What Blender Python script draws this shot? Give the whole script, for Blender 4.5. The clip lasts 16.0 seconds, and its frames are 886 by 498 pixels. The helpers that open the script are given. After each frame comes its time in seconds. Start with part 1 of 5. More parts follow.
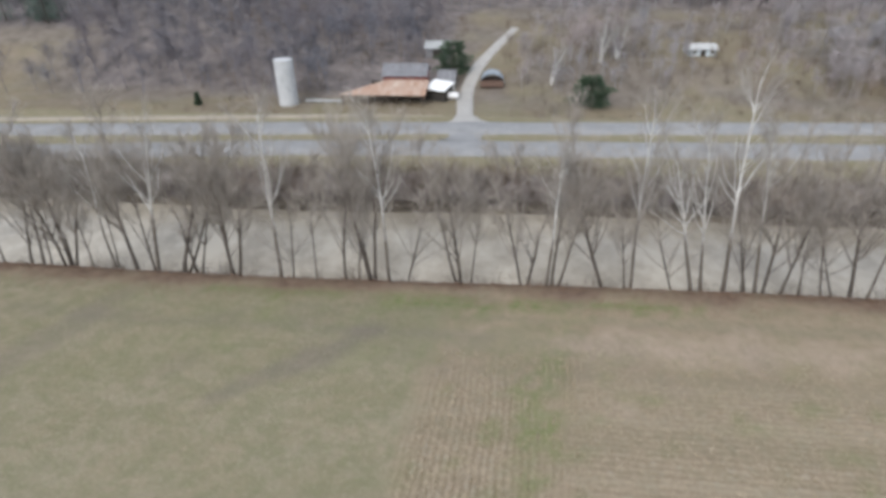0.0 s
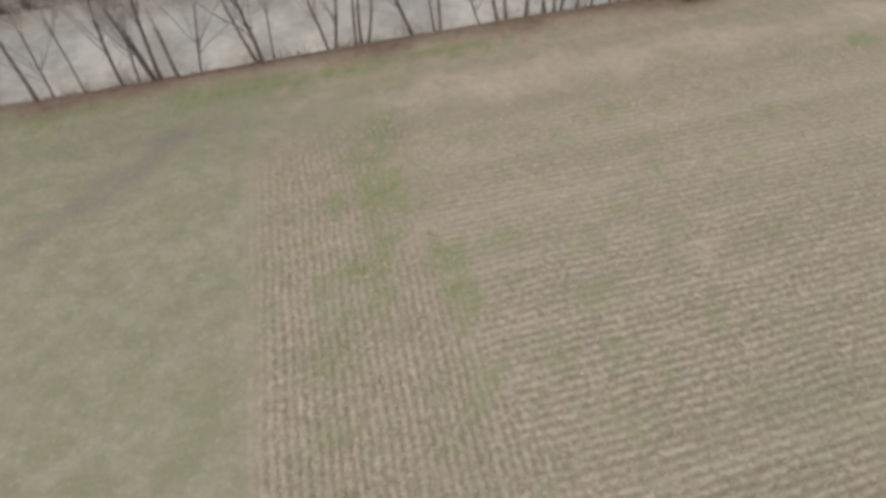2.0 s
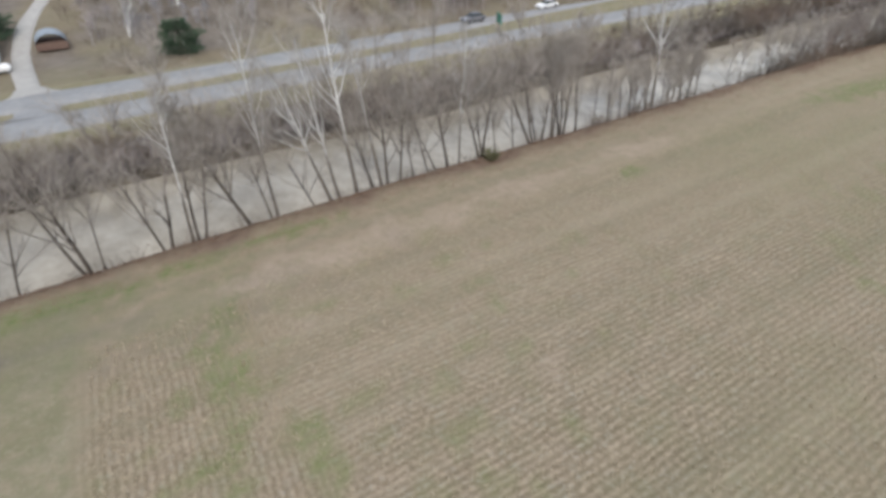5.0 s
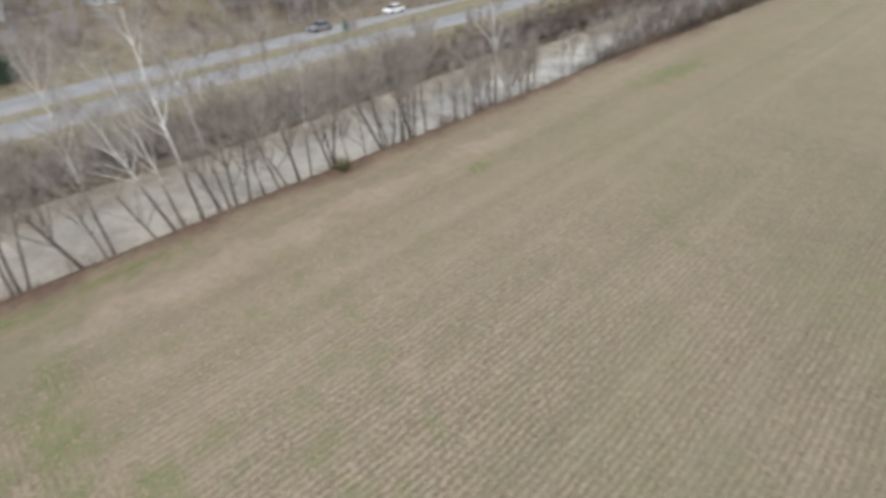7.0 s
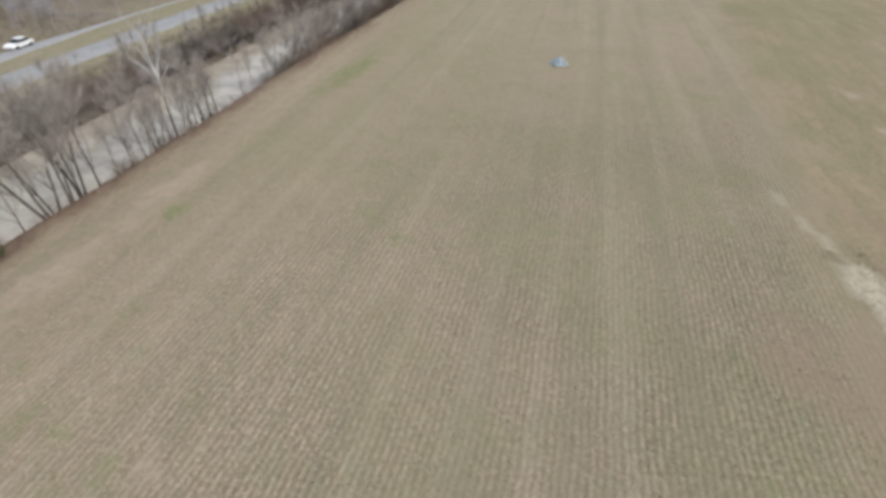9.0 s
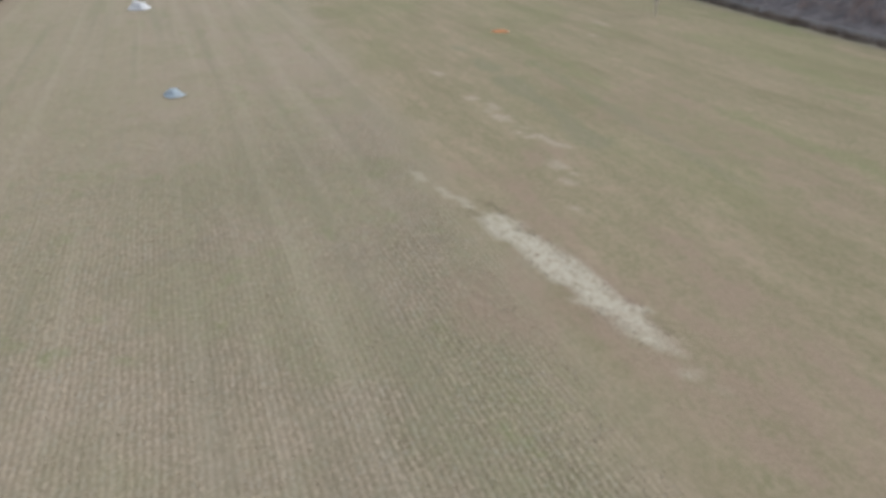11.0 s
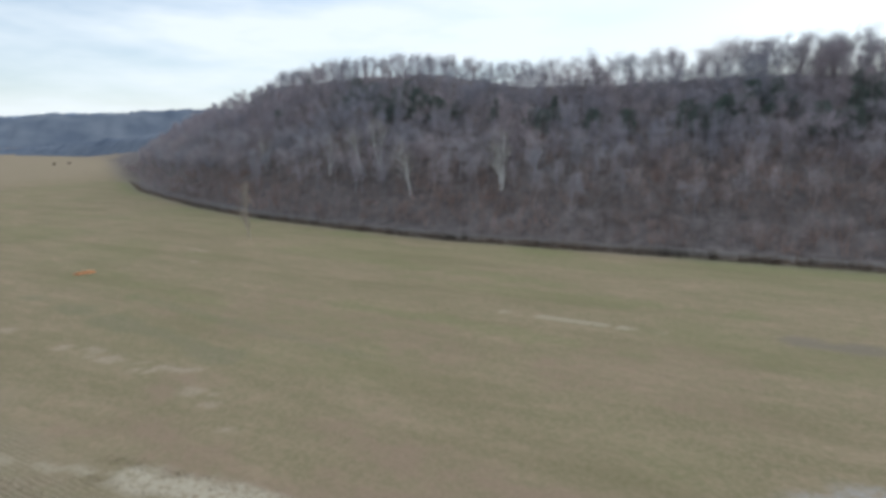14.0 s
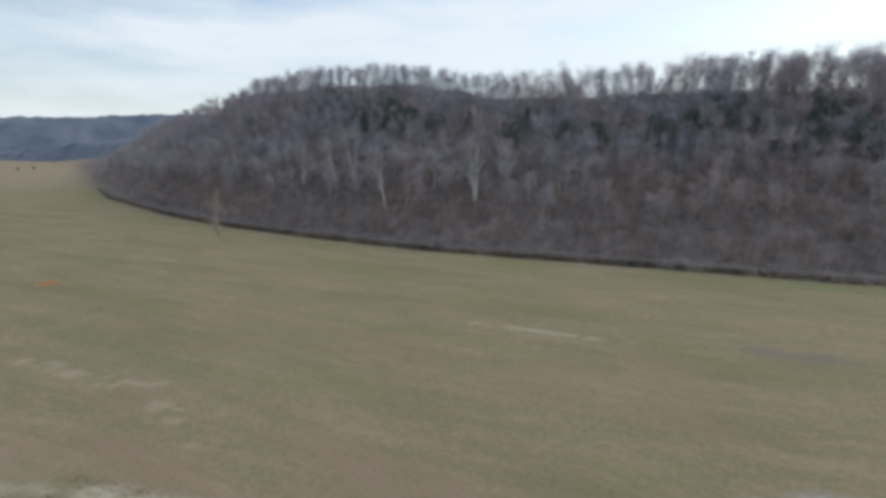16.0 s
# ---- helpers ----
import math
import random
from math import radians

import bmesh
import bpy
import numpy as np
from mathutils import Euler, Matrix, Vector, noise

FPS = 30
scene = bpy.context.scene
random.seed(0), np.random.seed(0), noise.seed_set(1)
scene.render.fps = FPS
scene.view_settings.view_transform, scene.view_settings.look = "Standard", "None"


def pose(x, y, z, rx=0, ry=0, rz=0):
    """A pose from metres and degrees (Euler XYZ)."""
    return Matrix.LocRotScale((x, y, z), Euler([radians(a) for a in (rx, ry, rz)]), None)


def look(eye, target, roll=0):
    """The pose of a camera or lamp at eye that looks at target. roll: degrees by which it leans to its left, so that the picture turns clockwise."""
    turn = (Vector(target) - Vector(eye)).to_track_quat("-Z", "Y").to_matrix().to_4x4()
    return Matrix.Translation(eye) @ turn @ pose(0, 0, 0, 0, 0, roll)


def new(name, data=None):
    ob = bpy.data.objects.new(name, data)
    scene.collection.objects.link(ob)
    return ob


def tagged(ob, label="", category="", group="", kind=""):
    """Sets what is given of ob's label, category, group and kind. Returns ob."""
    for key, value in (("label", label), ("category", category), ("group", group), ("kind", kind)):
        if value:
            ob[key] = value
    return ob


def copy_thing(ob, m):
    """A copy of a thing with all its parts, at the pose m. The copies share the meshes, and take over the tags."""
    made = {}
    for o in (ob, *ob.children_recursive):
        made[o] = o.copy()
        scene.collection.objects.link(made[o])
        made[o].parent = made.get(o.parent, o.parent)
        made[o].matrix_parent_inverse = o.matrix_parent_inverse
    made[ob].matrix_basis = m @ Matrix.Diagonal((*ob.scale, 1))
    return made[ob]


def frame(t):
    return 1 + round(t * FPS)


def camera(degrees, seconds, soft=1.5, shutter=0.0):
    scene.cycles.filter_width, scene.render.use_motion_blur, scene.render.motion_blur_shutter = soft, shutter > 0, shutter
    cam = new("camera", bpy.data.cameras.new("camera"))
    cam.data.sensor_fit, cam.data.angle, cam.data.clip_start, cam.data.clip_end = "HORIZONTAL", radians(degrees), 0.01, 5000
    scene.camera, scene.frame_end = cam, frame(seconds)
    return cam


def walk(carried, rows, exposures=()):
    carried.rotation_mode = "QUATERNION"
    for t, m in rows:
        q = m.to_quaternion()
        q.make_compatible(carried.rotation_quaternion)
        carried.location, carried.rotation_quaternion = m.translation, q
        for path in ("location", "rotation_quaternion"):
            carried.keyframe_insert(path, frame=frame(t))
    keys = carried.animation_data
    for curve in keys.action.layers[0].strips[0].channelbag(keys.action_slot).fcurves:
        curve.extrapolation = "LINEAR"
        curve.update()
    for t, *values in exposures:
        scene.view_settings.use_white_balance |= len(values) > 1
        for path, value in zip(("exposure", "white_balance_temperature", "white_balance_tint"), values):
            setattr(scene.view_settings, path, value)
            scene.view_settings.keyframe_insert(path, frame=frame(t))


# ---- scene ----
cam = camera(77.4, 16.0, soft=3.8, shutter=0.25)
PATH = [
    (0, (0.000, 0.000, 23.000), (-0.858, 8.682, 18.112), -0.62),
    (0.5, (0.080, 0.196, 22.632), (0.022, 7.988, 16.364), -0.33),
    (1, (0.126, 0.330, 22.307), (0.741, 6.909, 14.801), -0.30),
    (1.5, (0.075, 0.407, 22.043), (0.926, 6.447, 14.119), 0.02),
    (2, (0.010, 0.372, 21.861), (1.792, 6.251, 13.970), 0.24),
    (2.5, (0.064, 0.220, 21.762), (2.637, 6.546, 14.458), 0.41),
    (3, (0.182, 0.011, 21.733), (3.340, 7.191, 15.530), 0.24),
    (3.5, (0.339, -0.252, 21.753), (3.919, 7.129, 16.033), -0.01),
    (4, (0.555, -0.572, 21.808), (5.004, 6.352, 16.128), -0.11),
    (4.2, (0.660, -0.700, 21.820), (5.156, 6.197, 16.144), -0.10),
    (6.3, (2.655, -2.453, 22.109), (7.235, 4.404, 16.452), -0.30),
    (6.5, (2.847, -2.626, 22.156), (7.550, 4.162, 16.517), -0.42),
    (7, (3.332, -3.058, 22.326), (9.321, 2.636, 16.695), -0.18),
    (7.5, (3.812, -3.441, 22.502), (11.221, 0.247, 16.888), 0.13),
    (8, (4.291, -3.778, 22.714), (12.086, -0.996, 17.102), -0.00),
    (8.2, (4.466, -3.881, 22.824), (12.322, -1.294, 17.204), 0.13),
    (10.3, (6.180, -4.573, 24.230), (14.411, -5.645, 18.653), 0.00),
    (10.5, (6.308, -4.603, 24.322), (14.406, -6.443, 18.751), 0.04),
    (11, (6.567, -4.604, 24.435), (14.137, -8.105, 18.918), 0.11),
    (11.5, (6.776, -4.562, 24.434), (13.424, -9.667, 18.979), 0.23),
    (12, (6.908, -4.497, 24.297), (12.307, -11.032, 18.993), -0.21),
    (12.5, (7.024, -4.425, 24.040), (11.901, -12.095, 19.871), -0.33),
    (13, (7.151, -4.355, 23.716), (11.901, -12.543, 20.491), -0.42),
    (13.5, (7.219, -4.242, 23.428), (12.546, -12.447, 21.354), -0.36),
    (14, (7.172, -4.078, 23.265), (11.404, -12.922, 21.298), -0.31),
    (14.5, (7.043, -3.952, 23.259), (10.936, -12.964, 21.354), -0.25),
    (15, (6.864, -3.864, 23.370), (10.763, -12.873, 21.465), -0.03),
    (15.5, (6.670, -3.872, 23.566), (10.547, -12.898, 21.694), 0.22),
    (16, (6.491, -4.008, 23.819), (10.336, -13.057, 21.993), 0.30),
]
walk(cam, [(t, look(eye, target, roll)) for t, eye, target, roll in PATH],
     exposures=[(0.0, 0.64, 6300, 10), (1.5, 0.64, 6450, 10), (3.5, 0.62, 6280, 10), (8.2, 0.68, 6500, 10), (11.3, 0.6, 6100, 10), (12.0, 0.63, 5950, 10), (12.5, 0.75, 5800, 11), (13.0, 0.77, 5730, 11), (13.5, 0.68, 5900, 9), (14.2, 0.2, 6200, 7), (15.2, 0.19, 6200, 7), (16.0, 0.09, 6200, 7)])

# ---- light: an overcast winter day ----
SUN_EL, SUN_AZ = radians(38), radians(200)
world = bpy.data.worlds.new("overcast_sky")
scene.world = world
world.use_nodes = True
wn, wl = world.node_tree.nodes, world.node_tree.links
wn.clear()
w_out = wn.new("ShaderNodeOutputWorld")
w_bg = wn.new("ShaderNodeBackground")
w_sky = wn.new("ShaderNodeTexSky")
w_sky.sky_type, w_sky.sun_disc = "NISHITA", False
w_sky.sun_elevation, w_sky.sun_rotation = SUN_EL, SUN_AZ
w_dim = wn.new("ShaderNodeVectorMath")
w_dim.operation = "SCALE"
w_dim.inputs["Scale"].default_value = 0.13
w_tc = wn.new("ShaderNodeTexCoord")
w_map = wn.new("ShaderNodeMapping")
w_map.inputs["Scale"].default_value = (1.6, 1.6, 7.0)
w_noise = wn.new("ShaderNodeTexNoise")
w_noise.inputs["Scale"].default_value, w_noise.inputs["Detail"].default_value = 1.7, 5.0
w_ramp = wn.new("ShaderNodeValToRGB")
w_ramp.color_ramp.elements[0].position, w_ramp.color_ramp.elements[0].color = 0.36, (0.25, 0.25, 0.25, 1)
w_ramp.color_ramp.elements[1].position, w_ramp.color_ramp.elements[1].color = 0.6, (0.88, 0.88, 0.88, 1)
w_mix = wn.new("ShaderNodeMix")
w_mix.data_type = "RGBA"
w_mix.inputs[7].default_value = (0.93, 0.965, 1.0, 1)
wl.new(w_tc.outputs["Generated"], w_map.inputs["Vector"])
wl.new(w_map.outputs["Vector"], w_noise.inputs["Vector"])
wl.new(w_noise.outputs["Fac"], w_ramp.inputs["Fac"])
wl.new(w_sky.outputs["Color"], w_dim.inputs[0])
wl.new(w_ramp.outputs["Color"], w_mix.inputs[0])
wl.new(w_dim.outputs["Vector"], w_mix.inputs[6])
wl.new(w_mix.outputs[2], w_bg.inputs["Color"])
w_bg.inputs["Strength"].default_value = 0.88
wl.new(w_bg.outputs["Background"], w_out.inputs["Surface"])

sun_data = bpy.data.lights.new("sun", "SUN")
sun_data.energy, sun_data.angle, sun_data.color = 1.5, radians(25), (1.0, 0.95, 0.88)
sun = new("sun", sun_data)
sun.matrix_world = look((0, 0, 80), (0 - math.sin(SUN_AZ) * math.cos(SUN_EL), -math.cos(SUN_AZ) * math.cos(SUN_EL), 80 - math.sin(SUN_EL)))


# ---- materials ----
class Nodes:
    """A small builder of node materials."""

    def __init__(self, name, rough=0.9, metal=0.0, spec=0.3):
        self.mat = bpy.data.materials.new(name)
        self.mat.use_nodes = True
        self.n, self.l = self.mat.node_tree.nodes, self.mat.node_tree.links
        self.bsdf = self.n["Principled BSDF"]
        self.bsdf.inputs["Roughness"].default_value = rough
        self.bsdf.inputs["Metallic"].default_value = metal
        self.bsdf.inputs["Specular IOR Level"].default_value = spec
        self.pos = self.n.new("ShaderNodeNewGeometry").outputs["Position"]

    def put(self, value, socket):
        if isinstance(value, (int, float)):
            socket.default_value = value
        elif isinstance(value, tuple):
            socket.default_value = value if len(value) == len(socket.default_value) else (*value, 1)
        else:
            self.l.new(value, socket)

    def local(self):
        return self.n.new("ShaderNodeTexCoord").outputs["Object"]

    def noise(self, scale, detail=3.0, vec=None, stretch=None, turn=0.0, rough=0.55):
        vec = vec or self.pos
        if stretch:
            m = self.n.new("ShaderNodeMapping")
            m.inputs["Scale"].default_value, m.inputs["Rotation"].default_value = stretch, (0, 0, turn)
            self.l.new(vec, m.inputs["Vector"])
            vec = m.outputs["Vector"]
        node = self.n.new("ShaderNodeTexNoise")
        node.inputs["Scale"].default_value, node.inputs["Detail"].default_value = scale, detail
        node.inputs["Roughness"].default_value = rough
        self.l.new(vec, node.inputs["Vector"])
        return node.outputs["Fac"]

    def ramp(self, fac, low, high):
        node = self.n.new("ShaderNodeMapRange")
        node.inputs[1].default_value, node.inputs[2].default_value = low, high
        self.l.new(fac, node.inputs[0])
        return node.outputs[0]

    def math(self, op, a, b=0.0):
        node = self.n.new("ShaderNodeMath")
        node.operation = op
        self.put(a, node.inputs[0])
        self.put(b, node.inputs[1])
        return node.outputs[0]

    def mix(self, fac, a, b, blend="MIX"):
        node = self.n.new("ShaderNodeMix")
        node.data_type, node.blend_type = "RGBA", blend
        self.put(fac, node.inputs[0])
        self.put(a, node.inputs[6])
        self.put(b, node.inputs[7])
        return node.outputs[2]

    def attr(self, name):
        node = self.n.new("ShaderNodeAttribute")
        node.attribute_name = name
        return node.outputs["Fac"]

    def island(self):
        return self.n.new("ShaderNodeNewGeometry").outputs["Random Per Island"]

    def object_random(self):
        return self.n.new("ShaderNodeObjectInfo").outputs["Random"]

    def bump(self, height, strength, distance):
        node = self.n.new("ShaderNodeBump")
        node.inputs["Strength"].default_value, node.inputs["Distance"].default_value = strength, distance
        self.l.new(height, node.inputs["Height"])
        self.l.new(node.outputs["Normal"], self.bsdf.inputs["Normal"])

    def done(self, color, rough=None):
        self.put(color, self.bsdf.inputs["Base Color"])
        if rough is not None:
            self.put(rough, self.bsdf.inputs["Roughness"])
        return self.mat


def plain(name, a, b, scale=3.0, rough=0.85, metal=0.0, stretch=None, bump=0.0):
    """A surface that varies between two colours at a coarse and a fine scale."""
    k = Nodes(name, rough, metal)
    coarse = k.noise(scale * 0.2, 3, stretch=stretch)
    fine = k.noise(scale, 4, stretch=stretch)
    f = k.ramp(k.math("ADD", k.math("MULTIPLY", coarse, 0.5), k.math("MULTIPLY", fine, 0.5)), 0.35, 0.65)
    if bump:
        k.bump(fine, 0.5, bump)
    return k.done(k.mix(f, a, b))


def bark(name, a, b, scale=2.5, clump=0.0):
    """Bark, with a tone of its own for each limb, and for each clump of trees where a wood is joined."""
    k = Nodes(name, 0.95)
    f = k.ramp(k.noise(scale, 4, stretch=(1, 1, 0.3)), 0.35, 0.65)
    c = k.mix(f, a, b)
    tone = k.math("ADD", k.math("MULTIPLY", k.island(), 0.5), 0.72)
    if clump:
        near = k.ramp(k.noise(0.16, 3), 0.38, 0.62)
        wide = k.ramp(k.noise(0.045, 2), 0.36, 0.64)
        c = k.mix(k.math("MULTIPLY", wide, 0.5), c, tuple(v * w for v, w in zip(b, (1.08, 0.84, 0.72))))
        tone = k.math("MULTIPLY", tone, k.math("ADD", k.math("MULTIPLY", near, clump), 1.0 - clump * 0.62))
    return k.done(k.mix(1.0, c, k.mix(tone, (0, 0, 0), (1, 1, 1)), "MULTIPLY"))


ROW_TURN = math.atan2(-0.022, 1.0)          # the way the stubble rows run
ZONE_TURN = math.atan2(-0.115, 1.0)         # the way the field's zones lie
ROW_GAP, STRIP_GAP = 0.41, 0.40
STRIP_SLANT = 0.08


def ground_material():
    k = Nodes("field_ground", 0.95, 0.0, 0.12)
    mid = k.ramp(k.noise(0.25, 5), 0.32, 0.68)
    clump = k.ramp(k.noise(1.3, 5, rough=0.65), 0.36, 0.64)
    fine = k.ramp(k.noise(4.0, 4, rough=0.7), 0.34, 0.66)
    grit = k.ramp(k.noise(11.0, 3, rough=0.7), 0.32, 0.68)
    streak = k.ramp(k.noise(0.55, 3, stretch=(0.035, 1.0, 1.0), turn=-ROW_TURN), 0.42, 0.62)
    bare = k.mix(mid, (0.275, 0.218, 0.152), (0.32, 0.258, 0.186))
    straw = (0.445, 0.362, 0.267)
    # dry thatch, with paler swaths where the mower passed
    thatch = k.mix(k.math("MULTIPLY", streak, 0.55), bare, (0.32, 0.275, 0.20))
    thatch = k.mix(k.math("MULTIPLY", k.ramp(k.noise(0.5, 4, rough=0.65), 0.45, 0.65), 0.45), thatch, (0.235, 0.225, 0.13))
    thatch = k.mix(k.math("MULTIPLY", fine, 0.42), thatch, (0.17, 0.14, 0.095))
    thatch = k.mix(k.math("MULTIPLY", k.ramp(k.noise(0.7, 5, rough=0.65), 0.42, 0.6), 0.5), thatch, (0.345, 0.268, 0.195))
    thatch = k.mix(k.math("MULTIPLY", k.ramp(k.noise(1.6, 5, rough=0.68), 0.5, 0.62), 0.4), thatch, (0.185, 0.165, 0.105))
    patch = k.ramp(k.noise(0.13, 5, stretch=(0.5, 1.0, 1.0), turn=-ROW_TURN, rough=0.62), 0.38, 0.62)
    wisp = k.ramp(k.noise(0.4, 5, stretch=(0.16, 1.0, 1.0), turn=-ROW_TURN, rough=0.68), 0.4, 0.6)
    tuft = k.ramp(k.noise(0.85, 5, stretch=(0.8, 1.0, 1.0), turn=0.5, rough=0.62), 0.42, 0.6)
    ruddy = k.ramp(k.noise(0.42, 5, stretch=(0.7, 1.0, 1.0), turn=0.35, rough=0.6), 0.42, 0.6)
    hay = k.mix(patch, (0.21, 0.184, 0.107), (0.3, 0.236, 0.159))
    hay = k.mix(k.math("MULTIPLY", ruddy, 0.6), hay, (0.295, 0.225, 0.155))
    hay = k.mix(k.math("MULTIPLY", wisp, 0.46), hay, (0.152, 0.139, 0.072))
    hay = k.mix(k.math("MULTIPLY", tuft, 0.5), hay, (0.17, 0.158, 0.086))
    hay = k.mix(k.math("MULTIPLY", k.ramp(k.noise(2.0, 5, rough=0.7), 0.44, 0.58), 0.42), hay, (0.335, 0.265, 0.188))
    hay = k.mix(k.math("MULTIPLY", fine, 0.2), hay, (0.175, 0.155, 0.09))
    olive = k.ramp(k.noise(0.11, 5, stretch=(0.22, 1.0, 1.0), turn=-ZONE_TURN, rough=0.6), 0.52, 0.64)
    hay = k.mix(k.math("MULTIPLY", olive, 0.4), hay, k.mix(fine, (0.138, 0.124, 0.065), (0.178, 0.157, 0.086)))
    grey = k.mix(clump, (0.24, 0.208, 0.142), (0.302, 0.256, 0.181))
    grey = k.mix(k.math("MULTIPLY", patch, 0.6), grey, (0.275, 0.227, 0.16))
    grey = k.mix(k.math("MULTIPLY", wisp, 0.6), grey, (0.212, 0.186, 0.116))
    grey = k.mix(k.math("MULTIPLY", ruddy, 0.22), grey, (0.3, 0.275, 0.212))
    grey = k.mix(k.math("MULTIPLY", tuft, 0.6), grey, (0.172, 0.168, 0.096))
    grey = k.mix(k.math("MULTIPLY", k.ramp(k.noise(2.2, 5, rough=0.72), 0.5, 0.62), 0.4), grey, (0.185, 0.188, 0.102))
    grey = k.mix(k.math("MULTIPLY", k.ramp(k.noise(2.9, 5, rough=0.74), 0.53, 0.64), 0.5), grey, (0.325, 0.292, 0.215))
    grey = k.mix(k.math("MULTIPLY", fine, 0.14), grey, (0.20, 0.195, 0.125))
    # rows of stubble, the soil between them darkened to paint furrow shade
    rot = k.n.new("ShaderNodeMapping")
    rot.inputs["Rotation"].default_value = (0, 0, -ROW_TURN)
    k.l.new(k.pos, rot.inputs["Vector"])
    sep = k.n.new("ShaderNodeSeparateXYZ")
    k.l.new(rot.outputs["Vector"], sep.inputs[0])
    sep2 = k.n.new("ShaderNodeSeparateXYZ")
    k.l.new(k.pos, sep2.inputs[0])
    wob = k.math("ADD", k.math("MULTIPLY", k.noise(0.25, 2), 0.5), k.math("MULTIPLY", k.noise(1.9, 3), 0.13))

    clod = k.ramp(k.noise(2.5, 5, rough=0.68), 0.42, 0.6)

    speck = k.noise(3.6, 4, rough=0.75)
    fleck = k.ramp(speck, 0.54, 0.64)
    pit = k.ramp(speck, 0.46, 0.36)
    cool = k.ramp(k.noise(0.9, 4, rough=0.7), 0.5, 0.62)
    tint = k.ramp(k.noise(0.45, 5, rough=0.65), 0.46, 0.64)

    def stripes(coordinate, gap):
        turn = k.math("MULTIPLY", k.math("ADD", coordinate, wob), 2 * math.pi / gap)
        wave = k.math("ADD", k.math("MULTIPLY", k.math("SINE", turn), 0.5), 0.5)
        broken = k.math("ADD", k.math("MULTIPLY", wave, k.math("ADD", k.math("MULTIPLY", clod, 0.5), 0.38)), k.math("MULTIPLY", clod, 0.2))
        broken = k.math("MULTIPLY", broken, k.math("ADD", k.math("MULTIPLY", clump, 0.4), 0.62))
        shaded_soil = k.mix(k.math("MULTIPLY", k.attr("weedy"), 1.0), k.mix(mid, (0.178, 0.14, 0.096), (0.228, 0.178, 0.126)), k.mix(mid, (0.12, 0.102, 0.066), (0.164, 0.134, 0.089)))
        chaffy = k.mix(broken, shaded_soil, k.mix(k.math("MULTIPLY", cool, 0.7), straw, (0.40, 0.362, 0.298)))
        chaffy = k.mix(k.math("MULTIPLY", fine, 0.32), chaffy, (0.2, 0.158, 0.105))
        chaffy = k.mix(k.math("MULTIPLY", fleck, 0.6), chaffy, k.mix(cool, (0.47, 0.375, 0.285), (0.42, 0.385, 0.33)))
        chaffy = k.mix(k.math("MULTIPLY", pit, 0.5), chaffy, (0.125, 0.102, 0.068))
        chaffy = k.mix(k.math("MULTIPLY", k.attr("weedy"), 0.24), chaffy, (0.175, 0.148, 0.097))
        return k.mix(k.math("MULTIPLY", tint, 0.26), chaffy, (0.2, 0.19, 0.105))

    c = k.mix(k.attr("hay"), thatch, hay)
    c = k.mix(k.attr("grey"), c, grey)
    c = k.mix(k.attr("rows"), c, stripes(sep.outputs["Y"], ROW_GAP))
    c = k.mix(k.attr("strip"), c, stripes(k.math("SUBTRACT", sep2.outputs["X"], k.math("MULTIPLY", sep2.outputs["Y"], STRIP_SLANT)), STRIP_GAP))
    dry = k.math("SUBTRACT", 1.0, k.math("MAXIMUM", k.attr("hay"), k.attr("grey")))
    tram = k.ramp(k.noise(0.42, 2, stretch=(0.02, 1.0, 1.0), turn=-ROW_TURN), 0.52, 0.66)
    c = k.mix(k.math("MULTIPLY", k.math("MULTIPLY", tram, 0.22), dry), c, (0.37, 0.315, 0.235))
    lull = k.ramp(k.noise(0.3, 2, stretch=(0.03, 1.0, 1.0), turn=-ROW_TURN), 0.52, 0.68)
    c = k.mix(k.math("MULTIPLY", k.math("MULTIPLY", lull, 0.42), dry), c, (0.20, 0.175, 0.12))
    g = k.math("MULTIPLY", k.attr("green"), k.math("ADD", k.math("MULTIPLY", clump, 0.7), 0.3))
    c = k.mix(g, c, k.mix(fine, (0.12, 0.156, 0.058), (0.188, 0.21, 0.085)))
    leaf = k.mix(clump, (0.13, 0.09, 0.066), (0.21, 0.15, 0.112))
    c = k.mix(k.attr("leaf"), c, leaf)
    c = k.mix(k.math("MULTIPLY", k.attr("ruddy"), k.math("ADD", k.math("MULTIPLY", ruddy, 0.5), 0.25)), c, k.mix(fine, (0.222, 0.162, 0.115), (0.28, 0.21, 0.152)))
    c = k.mix(k.math("MULTIPLY", k.attr("pale"), k.math("ADD", k.math("MULTIPLY", k.ramp(k.noise(1.1, 6, rough=0.7), 0.4, 0.56), 0.75), 0.15)), c, k.mix(fine, (0.315, 0.245, 0.185), (0.40, 0.322, 0.252)))
    s = k.math("MULTIPLY", k.attr("sand"), k.ramp(k.noise(1.5, 6, rough=0.7), 0.33, 0.5))
    c = k.mix(s, c, k.mix(fine, (0.34, 0.3, 0.226), (0.455, 0.408, 0.315)))
    c = k.mix(k.math("MULTIPLY", k.attr("ash"), k.ramp(k.noise(1.2, 6, rough=0.7), 0.3, 0.55)), c, k.mix(fine, (0.27, 0.256, 0.236), (0.37, 0.354, 0.33)))
    c = k.mix(k.math("MULTIPLY", k.attr("damp"), 0.82), c, k.mix(fine, (0.155, 0.132, 0.11), (0.195, 0.168, 0.145)))
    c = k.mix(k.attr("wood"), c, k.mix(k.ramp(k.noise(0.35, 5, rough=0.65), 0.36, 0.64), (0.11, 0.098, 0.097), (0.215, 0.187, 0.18)))
